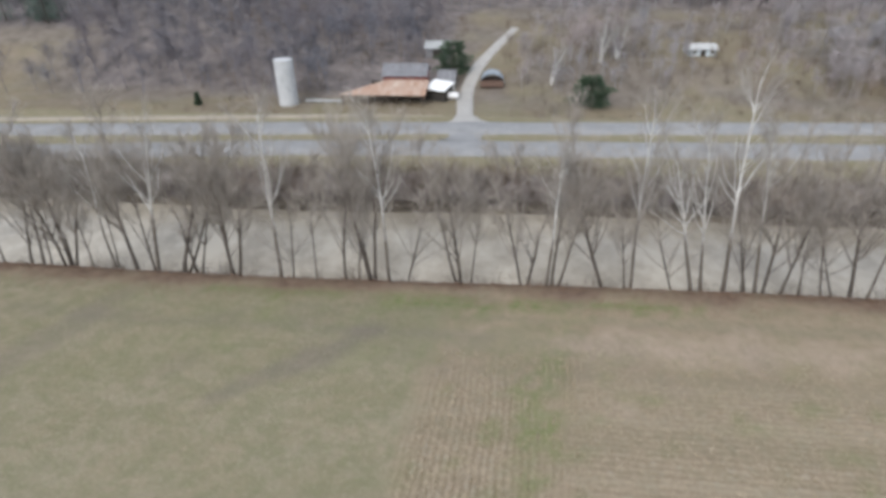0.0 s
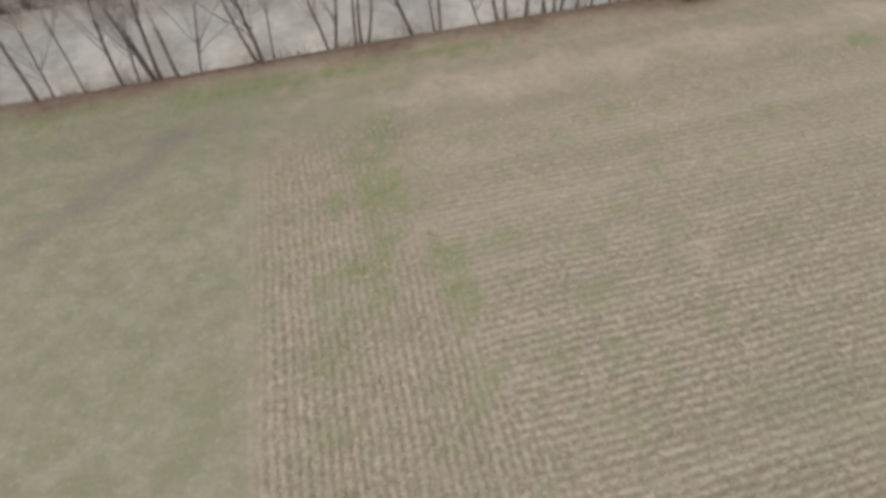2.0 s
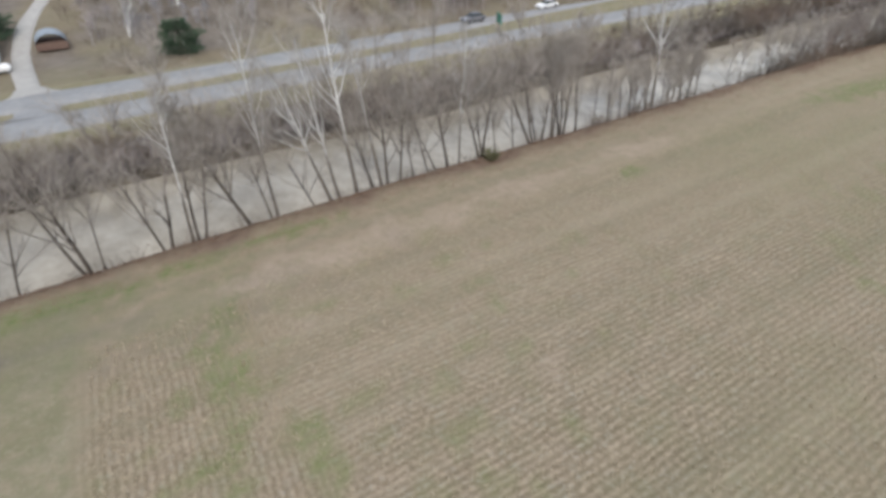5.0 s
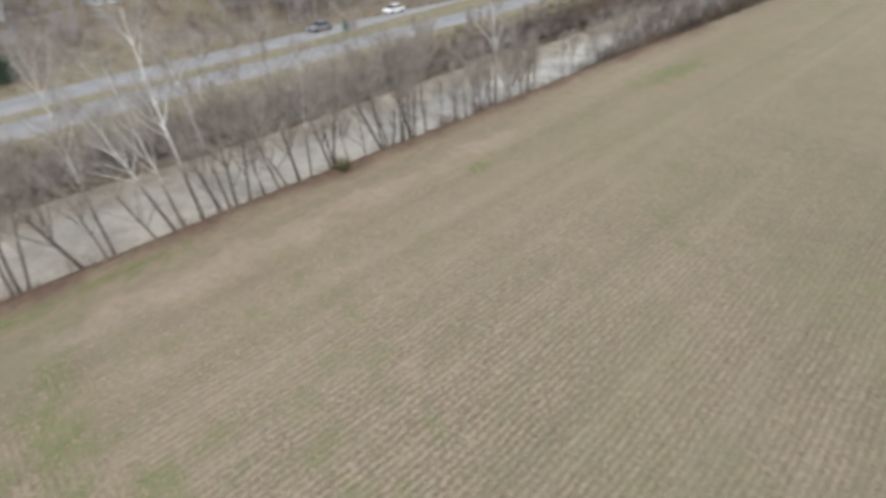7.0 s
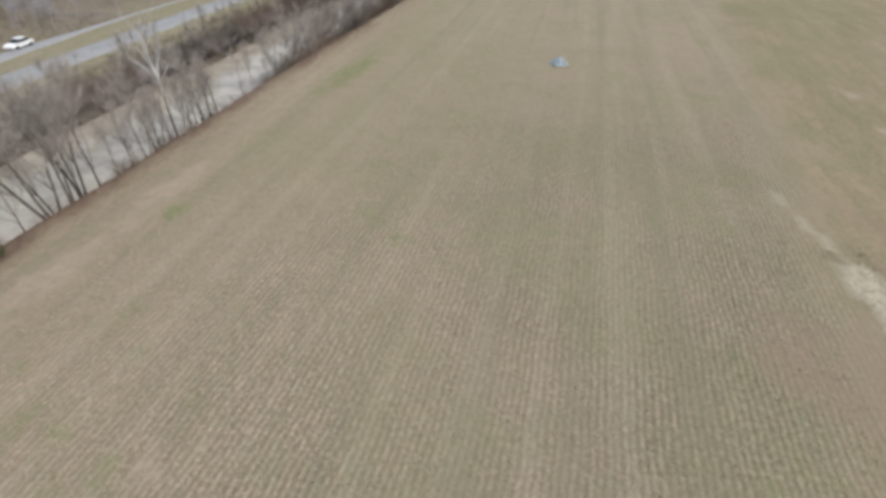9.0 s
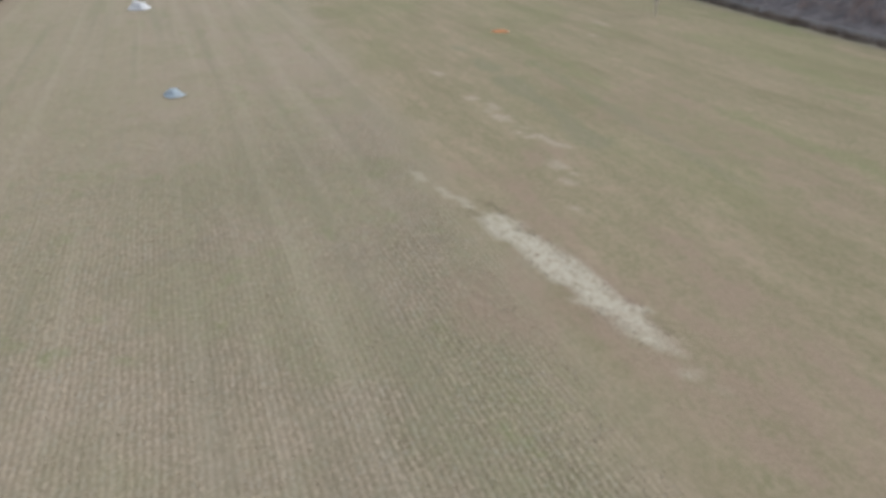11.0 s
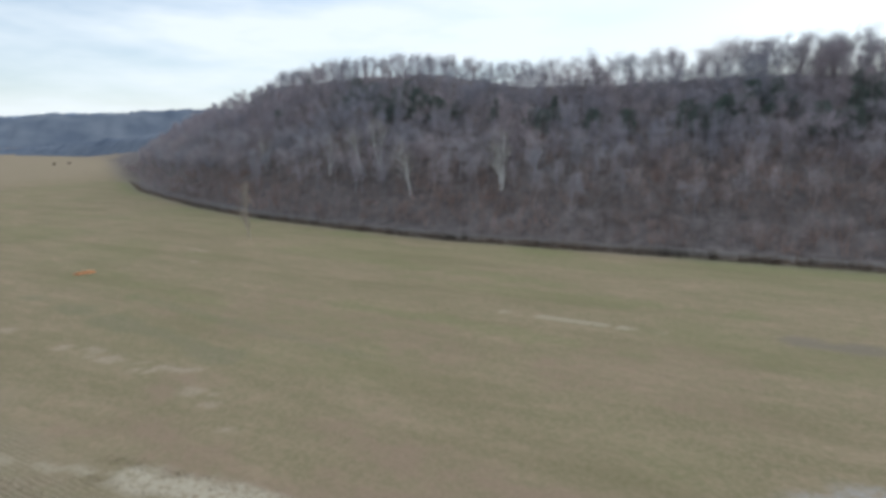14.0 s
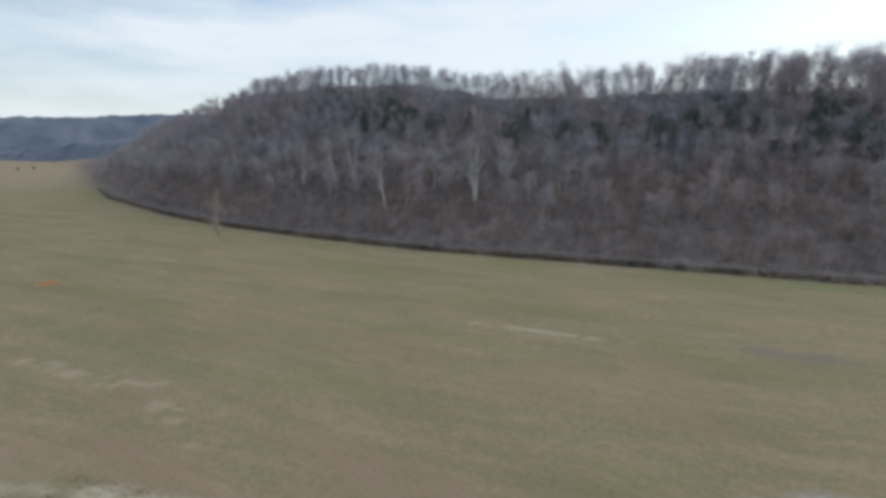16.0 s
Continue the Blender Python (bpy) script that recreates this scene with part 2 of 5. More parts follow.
    # wet earth of the cut bank, darkened further for shade under the brush
    c = k.mix(k.attr("wet_shaded_earth"), c, k.mix(clump, (0.045, 0.037, 0.03), (0.095, 0.08, 0.062)))
    c = k.mix(k.math("MULTIPLY", grit, 0.22), c, k.mix(0.55, c, (0.1, 0.08, 0.055)))
    k.bump(k.math("ADD", fine, k.math("MULTIPLY", grit, 0.4)), 0.4, 0.06)
    return k.done(c)


def water_material():
    k = Nodes("muddy_water", 0.05, 0.0, 0.5)
    k.bsdf.inputs["IOR"].default_value = 1.33
    silt = k.ramp(k.noise(0.3, 6, stretch=(0.8, 0.6, 1), rough=0.66), 0.38, 0.62)
    rip = k.noise(1.1, 4, stretch=(0.8, 1.2, 1))
    k.bump(rip, 0.2, 0.04)
    return k.done(k.mix(silt, (0.258, 0.223, 0.174), (0.42, 0.372, 0.3)))


M_GROUND = ground_material()
M_WATER = water_material()
M_BARK = bark("brown_bark", (0.061, 0.05, 0.042), (0.107, 0.089, 0.074))
M_LIMB = bark("limb_bark", (0.18, 0.156, 0.137), (0.285, 0.25, 0.222))
M_TWIG = bark("twig_bark", (0.315, 0.28, 0.248), (0.43, 0.39, 0.352))
M_PALE_TWIG = bark("pale_twig_bark", (0.31, 0.285, 0.26), (0.43, 0.40, 0.37))
M_TAN_TWIG = bark("tan_twig_bark", (0.40, 0.35, 0.29), (0.52, 0.465, 0.395))
M_WHITE = bark("sycamore_bark", (0.62, 0.61, 0.585), (0.80, 0.79, 0.765))
def sycamore_bark():
    """Brown flaking bark at the foot that gives way to white higher up."""
    k = Nodes("flaking_sycamore_bark", 0.9)
    z = k.n.new("ShaderNodeSeparateXYZ")
    k.l.new(k.local(), z.inputs[0])
    flake = k.noise(1.1, 5, vec=k.local(), stretch=(1.5, 1.5, 0.5), rough=0.65)
    f = k.ramp(k.math("ADD", z.outputs["Z"], k.math("MULTIPLY", flake, 6.0)), 7.6, 10.2)
    fine = k.ramp(k.noise(4.0, 4, vec=k.local()), 0.35, 0.65)
    return k.done(k.mix(f, k.mix(fine, (0.085, 0.07, 0.058), (0.17, 0.145, 0.12)), k.mix(fine, (0.60, 0.59, 0.57), (0.78, 0.77, 0.75))))


M_SYC = sycamore_bark()
# bark of the distant woods, greyed and blued with painted-in haze
M_WOODS = bark("hazed_woods_bark", (0.28, 0.28, 0.325), (0.42, 0.42, 0.475), clump=0.45)
M_UPPER = bark("hazed_upper_bark", (0.292, 0.287, 0.328), (0.457, 0.448, 0.508), clump=0.45)
M_GREYWOOD = bark("hazed_grey_bark", (0.343, 0.343, 0.379), (0.508, 0.506, 0.554), clump=0.5)
M_NORTH = bark("hazed_north_bark", (0.134, 0.136, 0.156), (0.226, 0.23, 0.265), clump=0.5)
# farther copy of the north bark, with more blue haze in its colour
M_NORTH_UP = bark("hazed_upper_north_bark", (0.125, 0.13, 0.152), (0.2, 0.208, 0.24), clump=0.4)
M_PALEWOOD = bark("hazed_pasture_bark", (0.27, 0.265, 0.28), (0.4, 0.392, 0.41), clump=0.4)
M_RUSTY = bark("sapling_bark", (0.297, 0.263, 0.268), (0.459, 0.42, 0.427), clump=0.6)
M_UNDER = bark("undergrowth", (0.253, 0.209, 0.196), (0.424, 0.347, 0.319), clump=0.6)
# brush stems coloured near black to paint the shade at the brush's base
M_BRUSH_SHADE = bark("shaded_brush_base", (0.042, 0.036, 0.031), (0.1, 0.086, 0.073), clump=0.5)
M_THICKET = bark("thicket_bark", (0.175, 0.16, 0.152), (0.3, 0.275, 0.262), clump=0.4)
M_BRUSH = bark("brush_stems", (0.12, 0.102, 0.086), (0.225, 0.194, 0.16), clump=0.7)
M_ASPHALT = plain("worn_asphalt", (0.215, 0.215, 0.22), (0.30, 0.297, 0.297), 2.0, 0.85)
M_LANE = plain("old_lane_asphalt", (0.125, 0.116, 0.11), (0.18, 0.17, 0.162), 2.0, 0.9)
M_GRAVEL = plain("gravel", (0.29, 0.25, 0.195), (0.38, 0.335, 0.27), 4.0, 0.95, bump=0.03)
M_CONCRETE = plain("silo_concrete", (0.40, 0.41, 0.425), (0.54, 0.55, 0.56), 2.0, 0.9)
M_RUST = plain("rusty_roof_sheet", (0.34, 0.19, 0.125), (0.50, 0.40, 0.33), 1.2, 0.7, stretch=(1, 0.2, 1))
M_TIN = plain("grey_roof_sheet", (0.139, 0.139, 0.151), (0.221, 0.221, 0.235), 1.5, 0.55, stretch=(1, 0.2, 1))
M_RED = plain("red_barn_board", (0.23, 0.045, 0.04), (0.30, 0.07, 0.06), 3.0, 0.85)
M_OLDRED = plain("old_red_board", (0.16, 0.045, 0.04), (0.22, 0.075, 0.065), 3.0, 0.9)
M_WHITE_PAINT = plain("white_sheet", (0.72, 0.72, 0.72), (0.8, 0.8, 0.8), 2.0, 0.6)
# near black; on doors and the wing's back wall it paints shade
M_DARK = plain("near_black", (0.03, 0.028, 0.026), (0.05, 0.045, 0.04), 2.0, 0.9)
M_SLATE = plain("slate_blue_sheet", (0.23, 0.27, 0.31), (0.31, 0.35, 0.39), 2.0, 0.5)
M_BLUE_TARP = plain("pale_blue_sheet", (0.45, 0.52, 0.57), (0.56, 0.62, 0.66), 3.0, 0.5)
M_ORANGE = plain("orange_plastic", (0.66, 0.31, 0.13), (0.74, 0.40, 0.2), 3.0, 0.6)
M_STRAW = bark("pale_straw", (0.36, 0.30, 0.21), (0.50, 0.425, 0.315), 6.0)
M_DRY_GRASS = bark("dry_grass", (0.27, 0.245, 0.16), (0.37, 0.325, 0.23), 1.2)
M_LEAF = bark("fallen_leaves", (0.17, 0.105, 0.075), (0.27, 0.18, 0.13), 2.0)
M_MOSS = bark("olive_stems", (0.10, 0.10, 0.05), (0.16, 0.15, 0.085), 2.0)
M_TYRE = plain("tyre_rubber", (0.02, 0.02, 0.02), (0.035, 0.035, 0.035), 6.0, 0.9)
M_GLASS = plain("car_glass", (0.03, 0.035, 0.04), (0.045, 0.05, 0.055), 2.0, 0.08)
M_SIGN = plain("green_sign", (0.02, 0.19, 0.12), (0.03, 0.23, 0.15), 2.0, 0.5)
# hillside needles, paled and blued to put haze into their colour
M_CEDAR = plain("hazed_cedar_needles", (0.096, 0.132, 0.117), (0.168, 0.215, 0.182), 2.0, 0.9)
M_DRIVE = plain("grey_gravel", (0.33, 0.315, 0.295), (0.43, 0.41, 0.385), 4.0, 0.95, bump=0.03)
M_PLASTER = plain("grey_white_siding", (0.42, 0.42, 0.42), (0.52, 0.52, 0.51), 2.0, 0.8)
M_SHEET = plain("weathered_pale_sheet", (0.30, 0.31, 0.31), (0.40, 0.41, 0.41), 2.0, 0.8)
M_BROWNBOARD = plain("brown_board", (0.12, 0.075, 0.06), (0.17, 0.115, 0.09), 3.0, 0.9)
M_NEEDLE = plain("evergreen_needles", (0.035, 0.06, 0.038), (0.07, 0.105, 0.062), 2.0, 0.9)


# ---- helpers for things ----
def part(name, bm, material, parent=None, label=""):
    """Links a bmesh as one mesh object under a thing or a part."""
    me = bpy.data.meshes.new(name)
    bm.to_mesh(me)
    bm.free()
    me.materials.append(material)
    ob = new(name, me)
    ob.parent = parent
    return tagged(ob, label=label)


def mesh_of(name, verts, faces, materials, smooth=False):
    me = bpy.data.meshes.new(name)
    me.from_pydata(verts, [], faces)
    for m in materials:
        me.materials.append(m)
    if smooth:
        me.polygons.foreach_set("use_smooth", [True] * len(me.polygons))
    return me


def tri_mesh(name, verts, tris, material):
    """A mesh from arrays of points and triangles."""
    me = bpy.data.meshes.new(name)
    me.vertices.add(len(verts))
    me.vertices.foreach_set("co", np.asarray(verts, np.float32).ravel())
    me.loops.add(len(tris) * 3)
    me.loops.foreach_set("vertex_index", np.asarray(tris, np.int32).ravel())
    me.polygons.add(len(tris))
    me.polygons.foreach_set("loop_start", np.arange(0, len(tris) * 3, 3, dtype=np.int32))
    me.update(calc_edges=True)
    me.materials.append(material)
    return me


def box(bm, x0, y0, z0, x1, y1, z1):
    v = [bm.verts.new(p) for p in ((x0, y0, z0), (x1, y0, z0), (x1, y1, z0), (x0, y1, z0), (x0, y0, z1), (x1, y0, z1), (x1, y1, z1), (x0, y1, z1))]
    for f in ((3, 2, 1, 0), (4, 5, 6, 7), (0, 1, 5, 4), (1, 2, 6, 5), (2, 3, 7, 6), (3, 0, 4, 7)):
        bm.faces.new([v[i] for i in f])
    return v


def slab(bm, corners, thick):
    """A sheet with thickness below its four corners."""
    top = [bm.verts.new(c) for c in corners]
    low = [bm.verts.new((c[0], c[1], c[2] - thick)) for c in corners]
    bm.faces.new(top)
    bm.faces.new(low[::-1])
    for i in range(4):
        j = (i + 1) % 4
        bm.faces.new((top[i], low[i], low[j], top[j]))


def step(a, b, x):
    t = np.clip((np.asarray(x, float) - a) / (b - a), 0, 1)
    return t * t * (3 - 2 * t)


LATTICE = np.random.RandomState(7).rand(256, 256)


def vnoise(x, y, scale, octaves=3):
    """Smooth value noise on the plan, 0 to 1."""
    total, amp, norm = 0.0, 1.0, 0.0
    x, y = np.asarray(x, float) / scale, np.asarray(y, float) / scale
    for o in range(octaves):
        xi, yi = np.floor(x).astype(int), np.floor(y).astype(int)
        fx, fy = x - xi, y - yi
        fx, fy = fx * fx * (3 - 2 * fx), fy * fy * (3 - 2 * fy)
        a, b = LATTICE[xi % 256, yi % 256], LATTICE[(xi + 1) % 256, yi % 256]
        c, d = LATTICE[xi % 256, (yi + 1) % 256], LATTICE[(xi + 1) % 256, (yi + 1) % 256]
        total = total + amp * ((a * (1 - fx) + b * fx) * (1 - fy) + (c * (1 - fx) + d * fx) * fy)
        norm, amp, x, y = norm + amp, amp * 0.5, x * 2 + 17.3, y * 2 + 5.1
    return total / norm


# ---- the lie of the land ----
WATER_Z = -2.5


def bank_y(x):
    return 35.85 - 0.02 * np.maximum(0, np.asarray(x, float) - 60) + 0.6 * np.sin(np.asarray(x, float) / 11.0) * 0.4


def far_bank_y(x):
    return 53.0 + 0.5 * np.sin(np.asarray(x, float) / 9.0 + 1)


def edge_y(x):
    """Where the woods begin, south of the field."""
    x = np.asarray(x, float)
    return np.interp(x, [-400, -30, 60, 90, 133, 171, 242, 366, 484, 900], [-135, -120.8, -118.2, -121.3, -129, -141.5, -173, -250, -325, -590])


def height(x, y):
    x, y = np.asarray(x, float), np.asarray(y, float)
    by, fy = bank_y(x), far_bank_y(x)
    z = 0.12 * (vnoise(x, y, 14.0) - 0.5)
    # the river's trench
    trench = step(by - 0.3, by + 3.2, y) * (1 - 0.6 * step(fy - 0.6, fy + 0.5, y) - 0.4 * step(fy + 0.5, fy + 4.0, y))
    z = z - 4.0 * trench
    # the wooded hill to the south, steep below a level crest
    s = (edge_y(x) - y) * np.interp(x, [60, 180, 300], [1.0, 0.9, 0.82])
    top = np.interp(x, [-500, -60, 80, 115, 250, 300, 350, 420, 500, 900], [46, 44, 42.5, 52, 58, 49, 34, 19, 10, 5])
    top = top * (1 + 0.16 * (vnoise(x, y * 0.2, 55.0) - 0.5))
    climb = np.interp(x, [50, 150], [0.6, 0.82]) * np.maximum(0, s - 11) + 1e-6
    z = z + climb * top / (climb ** 8 + top ** 8) ** 0.125 + 3.0 * (vnoise(x, y, 28.0) - 0.5) * step(8, 30, s)
    # beyond the highway the farm lies lower, then the land climbs
    n = y - 97
    z = z - 1.7 * step(80, 88, y) * (1 - step(100, 112, y))
    z = z + 0.10 * np.maximum(0, n) * step(0, 20, n) + 0.22 * np.maximum(0, y - 150) * step(150, 200, y)
    z = z + 5.0 * step(-38, -60, x) * step(96, 125, y)
    return np.where(y > 300, np.minimum(z, 62), z)


def ground_z(x, y):
    return float(height(x, y))


def axis(*stretches):
    out = []
    for a, b, d in stretches:
        out += list(np.arange(a, b, d))
    return np.array(out + [stretches[-1][1]])


gx = axis((-4000, -1000, 300), (-1000, -300, 70), (-300, -60, 6), (-60, 130, 0.85), (130, 300, 4), (300, 900, 20), (900, 4000, 250))
gy = axis((-4000, -1200, 280), (-1200, -420, 40), (-420, -110, 4), (-110, -60, 1.2), (-60, 40, 0.85), (40, 50, 1.0), (50, 52, 0.5), (52, 55, 0.25), (55, 60, 0.5), (60, 95, 1.0), (95, 260, 4), (260, 700, 30), (700, 4000, 300))
GX, GY = np.meshgrid(gx, gy)
GZ = height(GX, GY)
nx, ny = len(gx), len(gy)
idx = np.arange(nx * ny).reshape(ny, nx)
quads = np.stack([idx[:-1, :-1], idx[:-1, 1:], idx[1:, 1:], idx[1:, :-1]], -1).reshape(-1, 4)
me = bpy.data.meshes.new("ground")
me.from_pydata(np.stack([GX, GY, GZ], -1).reshape(-1, 3).tolist(), [], quads.tolist())
me.polygons.foreach_set("use_smooth", [True] * len(me.polygons))
me.materials.append(M_GROUND)


def blob(x, y, cx, cy, rx, ry, turn=0.0, rag=0.5, scale=1.6):
    """A patch with a ragged outline."""
    c, s = math.cos(turn), math.sin(turn)
    u, v = (x - cx) * c + (y - cy) * s, -(x - cx) * s + (y - cy) * c
    r = np.sqrt((u / rx) ** 2 + (v / ry) ** 2) + rag * (vnoise(x + 31, y + 77, scale) - 0.5) * 2
    return 1 - step(0.7, 1.15, r)


jit = 3.5 * (vnoise(GX, GY, 5.0) - 0.5)
across = GX * math.sin(-ZONE_TURN) + GY * math.cos(-ZONE_TURN)
patchy = 0.72 + 0.28 * step(0.3, 0.6, vnoise(GX, GY, 10.0))
zone = {}
fieldy = step(-22, -15, across + jit) * (1 - step(24, 31, GY + jit))
zone["rows"] = fieldy * step(3.5, 5.5, GX + jit * 0.4) * patchy * (1 - 0.6 * step(60, 120, GX)) * (1 - 0.45 * step(9, 22, GY))
zone["strip"] = step(-6.1, -5.2, GX - 0.088 * GY + jit * 0.15) * (1 - step(2.5, 5.5, GX + 0.2 * (GY - 18) + jit * 0.5)) * step(-30, -15, GY) * (1 - step(25, 28.5, GY + jit)) * (0.3 + 0.55 * patchy)
zone["hay"] = (1 - step(-24, -12, across + 2.5 * jit)) * (1 - step(33, 35, GY))
zone["grey"] = (1 - step(-6.5, -5.3, GX - 0.088 * GY + jit * 0.2)) * (0.7 + 0.3 * patchy) * step(-40, -10, GY) * (1 - step(33, 35, GY))
zone["hay"] = np.maximum(zone["hay"], step(52, 56, GY))
zone["grey"] = np.maximum(zone["grey"], 0.7 * step(52, 56, GY))
green = 0.3 * step(0.5, 0.72, vnoise(GX, GY * 2.2, 26.0)) * (1 - step(-45, -25, across))
green = np.maximum(green, 0.3 * step(0.45, 0.7, vnoise(GX + 11, GY * 2.0, 22.0)) * step(60, 110, GX) * (1 - step(-30, -5, across)))
green = np.maximum(green, 0.75 * step(3, 8, edge_y(GX) - GY + 14) * step(0.35, 0.6, vnoise(GX, GY, 20.0)) * (edge_y(GX) - GY < 1))
green = np.maximum(green, 0.14 * step(0.5, 0.7, vnoise(GX + 90, GY, 6.0)) * zone["grey"])
green = np.maximum(green, 0.95 * blob(GX, GY, -2.5, 32.7, 6, 0.9, 0.0, 0.9, 1.1))
green = np.maximum(green, 0.85 * blob(GX, GY, -13, 33.4, 9, 0.7, -0.02, 1.1, 1.1))
green = np.maximum(green, 0.9 * blob(GX, GY, 8, 33.4, 6, 0.8, 0.0, 1.1, 1.1))
green = np.maximum(green, 0.9 * blob(GX, GY, 78, 26.0, 9, 1.8, -0.1, 0.8))
green = np.maximum(green, 0.85 * blob(GX, GY, 2.4, 22.6, 1.6, 4.6, -0.2, 1.9, 0.8))
green = np.maximum(green, 0.8 * blob(GX, GY, 5.1, 14.6, 1.0, 1.8, 0.2, 1.4, 0.8))
green = np.maximum(green, 0.5 * step(0.62, 0.74, vnoise(GX + 40, GY + 9, 1.5, 2)) * step(0.45, 0.62, vnoise(GX + 7, GY, 9.0)) * fieldy * (GX > -4))
green = np.maximum(green, 0.22 * fieldy * step(9, 16, GX) * (1 - step(0, 12, GY)) * step(0.35, 0.6, vnoise(GX, GY + 50, 7.0)))
green = np.maximum(green, 0.36 * blob(GX, GY, -2, 29.3, 11, 3.0, 0.0, 1.5, 1.6))
for cx, cy, rx, ry, a in ((70, -47, 26, 1.8, -0.12), (62, -54, 26, 1.5, -0.12), (82, -61, 24, 1.8, -0.15), (40, -66, 22, 1.6, -0.05), (20, -84, 26, 2.2, 0.0), (55, -92, 30, 2.5, -0.1)):
    green = np.maximum(green, 0.42 * blob(GX, GY, cx, cy, rx, ry, a, 1.2, 4.0))
green = np.maximum(green, 0.3 * step(30, 60, GX) * step(0, 8, GY) * (1 - step(26, 30, GY)) * (0.4 + 0.6 * step(0.35, 0.6, vnoise(GX * 0.4, GY, 5.0))))
zone["green"] = green
zone["weedy"] = fieldy * step(6, 14, GX + jit) * (1 - 0.7 * step(-2, 7, GY + 2 * jit)) * (1 - step(8, 22, GY + 2 * jit)) * (1 - step(50, 85, GX)) * (0.55 + 0.45 * step(0.3, 0.6, vnoise(GX + 3, GY + 50, 8.0)))
zone["leaf"] = step(33.3, 35.1, GY + jit * 0.8) * (1 - step(40, 42, GY)) * (0.5 + 0.5 * step(0.3, 0.55, vnoise(GX, GY, 2.5)))
zone["leaf"] = np.maximum(zone["leaf"], 0.4 * step(80, 90, GY) * (0.35 + 0.65 * step(0.35, 0.6, vnoise(GX, GY, 7.0))))
zone["pale"] = np.clip(0.8 * blob(GX, GY, 15, 29, 10, 1.5, -0.03, 1.4, 2.5) + 0.8 * blob(GX, GY, 29, 29, 5, 1.3, 0.0, 1.3, 2.5) + 0.7 * blob(GX, GY, 42, 29.5, 6, 1.2, 0.0, 1.3, 2.5)
                       + 0.6 * blob(GX, GY, 8, 28.4, 6, 1.4, 0.0, 1.2, 2.5), 0, 1)
zone["ruddy"] = np.clip(blob(GX, GY, 20, -29, 34, 8.5, 0.06, 1.6, 9.0) + 0.6 * blob(GX, GY, 45, -58, 22, 6, 0.0, 1.6, 8.0) + 0.5 * blob(GX, GY, 8, -62, 14, 7, 0.0, 1.6, 8.0), 0, 1)
zone["ruddy"] = np.maximum(zone["ruddy"], 0.5 * step(280, 380, GX))
zone["sand"] = np.clip(blob(GX, GY, 34.6, -27.1, 11.6, 1.6, 0.13, 0.5, 1.3) + 0.75 * blob(GX, GY, 23.0, -72.6, 10.5, 0.5, 0.04, 0.9, 2.0)
                       + 0.5 * blob(GX, GY, 50.5, -24.0, 5.5, 0.35, 0.2, 0.6, 1.2), 0, 1)
for cx, cy, rx, ry in ((64, -39.4, 3.4, 1.3), (73, -38.9, 2.4, 1.0), (55, -40.5, 2.6, 1.0), (49.5, -37.8, 1.8, 0.9), (85, -39.8, 2.6, 1.1), (68.5, -40.6, 2.0, 0.8), (58.5, -38.4, 1.6, 0.8), (45, -36.5, 1.2, 0.6), (41, -33.5, 0.9, 0.5), (104, -86, 2.2, 0.8), (97, -77, 2.0, 0.7)):
    spot = blob(GX, GY, cx, cy, rx * 0.85, ry * 0.75, 0.2, 1.5, 0.9)
    zone["pale"] = np.maximum(zone["pale"], 0.75 * spot)
    zone["sand"] = np.maximum(zone["sand"], 0.2 * spot)
for cx, cy, r in ((7.1, 23.4, 0.9), (17.3, 12.9, 0.8), (29.4, 28.8, 1.3), (42.2, 29.3, 1.5), (16.2, 29.1, 1.3)):
    zone["pale"] = np.maximum(zone["pale"], blob(GX, GY, cx, cy, r * 1.3, r, 0.0, 0.4, 1.5))
zone["green"] = np.maximum(zone["green"], 0.9 * blob(GX, GY, 39.1, 26.2, 1.6, 0.8, 0.0, 0.4, 1.5))
zone["ash"] = 0.8 * blob(GX, GY, -1.5, -43.4, 5.0, 1.35, 0.62, 0.7, 1.4)
zone["pale"] = np.maximum(zone["pale"], 0.45 * step(290, 400, GX))
zone["damp"] = np.clip(0.5 * blob(GX, GY, -12.2, 25.2, 6.4, 1.0, 0.74, 0.9, 2.5) + 0.4 * blob(GX, GY, -29.5, 26.7, 6.0, 1.3, 1.2, 0.7, 3.0) + 0.3 * blob(GX, GY, -22, 29.5, 22, 0.8, -0.02, 0.8, 3.0)
                       + 0.3 * blob(GX, GY, 70, -47, 26, 1.6, -0.12, 1.2, 4.0) + 0.2 * blob(GX, GY, 60, -54, 26, 1.2, -0.12, 0.8, 4.0) + 0.8 * blob(GX, GY, -8, -76, 7, 2.0, 0.0, 0.7, 3.0) + 0.2 * blob(GX, GY, -2, 29, 14, 4.5, 0.0, 1.3, 3.0), 0, 1)
# band of bank earth where the undercut's shade is painted in
zone["wet_shaded_earth"] = step(far_bank_y(GX) - 0.7, far_bank_y(GX) - 0.2, GY) * (1 - step(far_bank_y(GX) + 0.6, far_bank_y(GX) + 1.3, GY)) * (0.55 + 0.45 * step(0.3, 0.55, vnoise(GX, GY, 4.0)))
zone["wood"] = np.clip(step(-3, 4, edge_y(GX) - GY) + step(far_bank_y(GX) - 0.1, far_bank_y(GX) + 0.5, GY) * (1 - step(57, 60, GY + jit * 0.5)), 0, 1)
north_woods = step(95, 102, GY + jit) * (1 - step(-82, -88, GX) * (1 - step(116, 121, GY))) * np.clip(1 - step(-12, -4, GX + jit) + step(150, 165, GY), 0, 1)
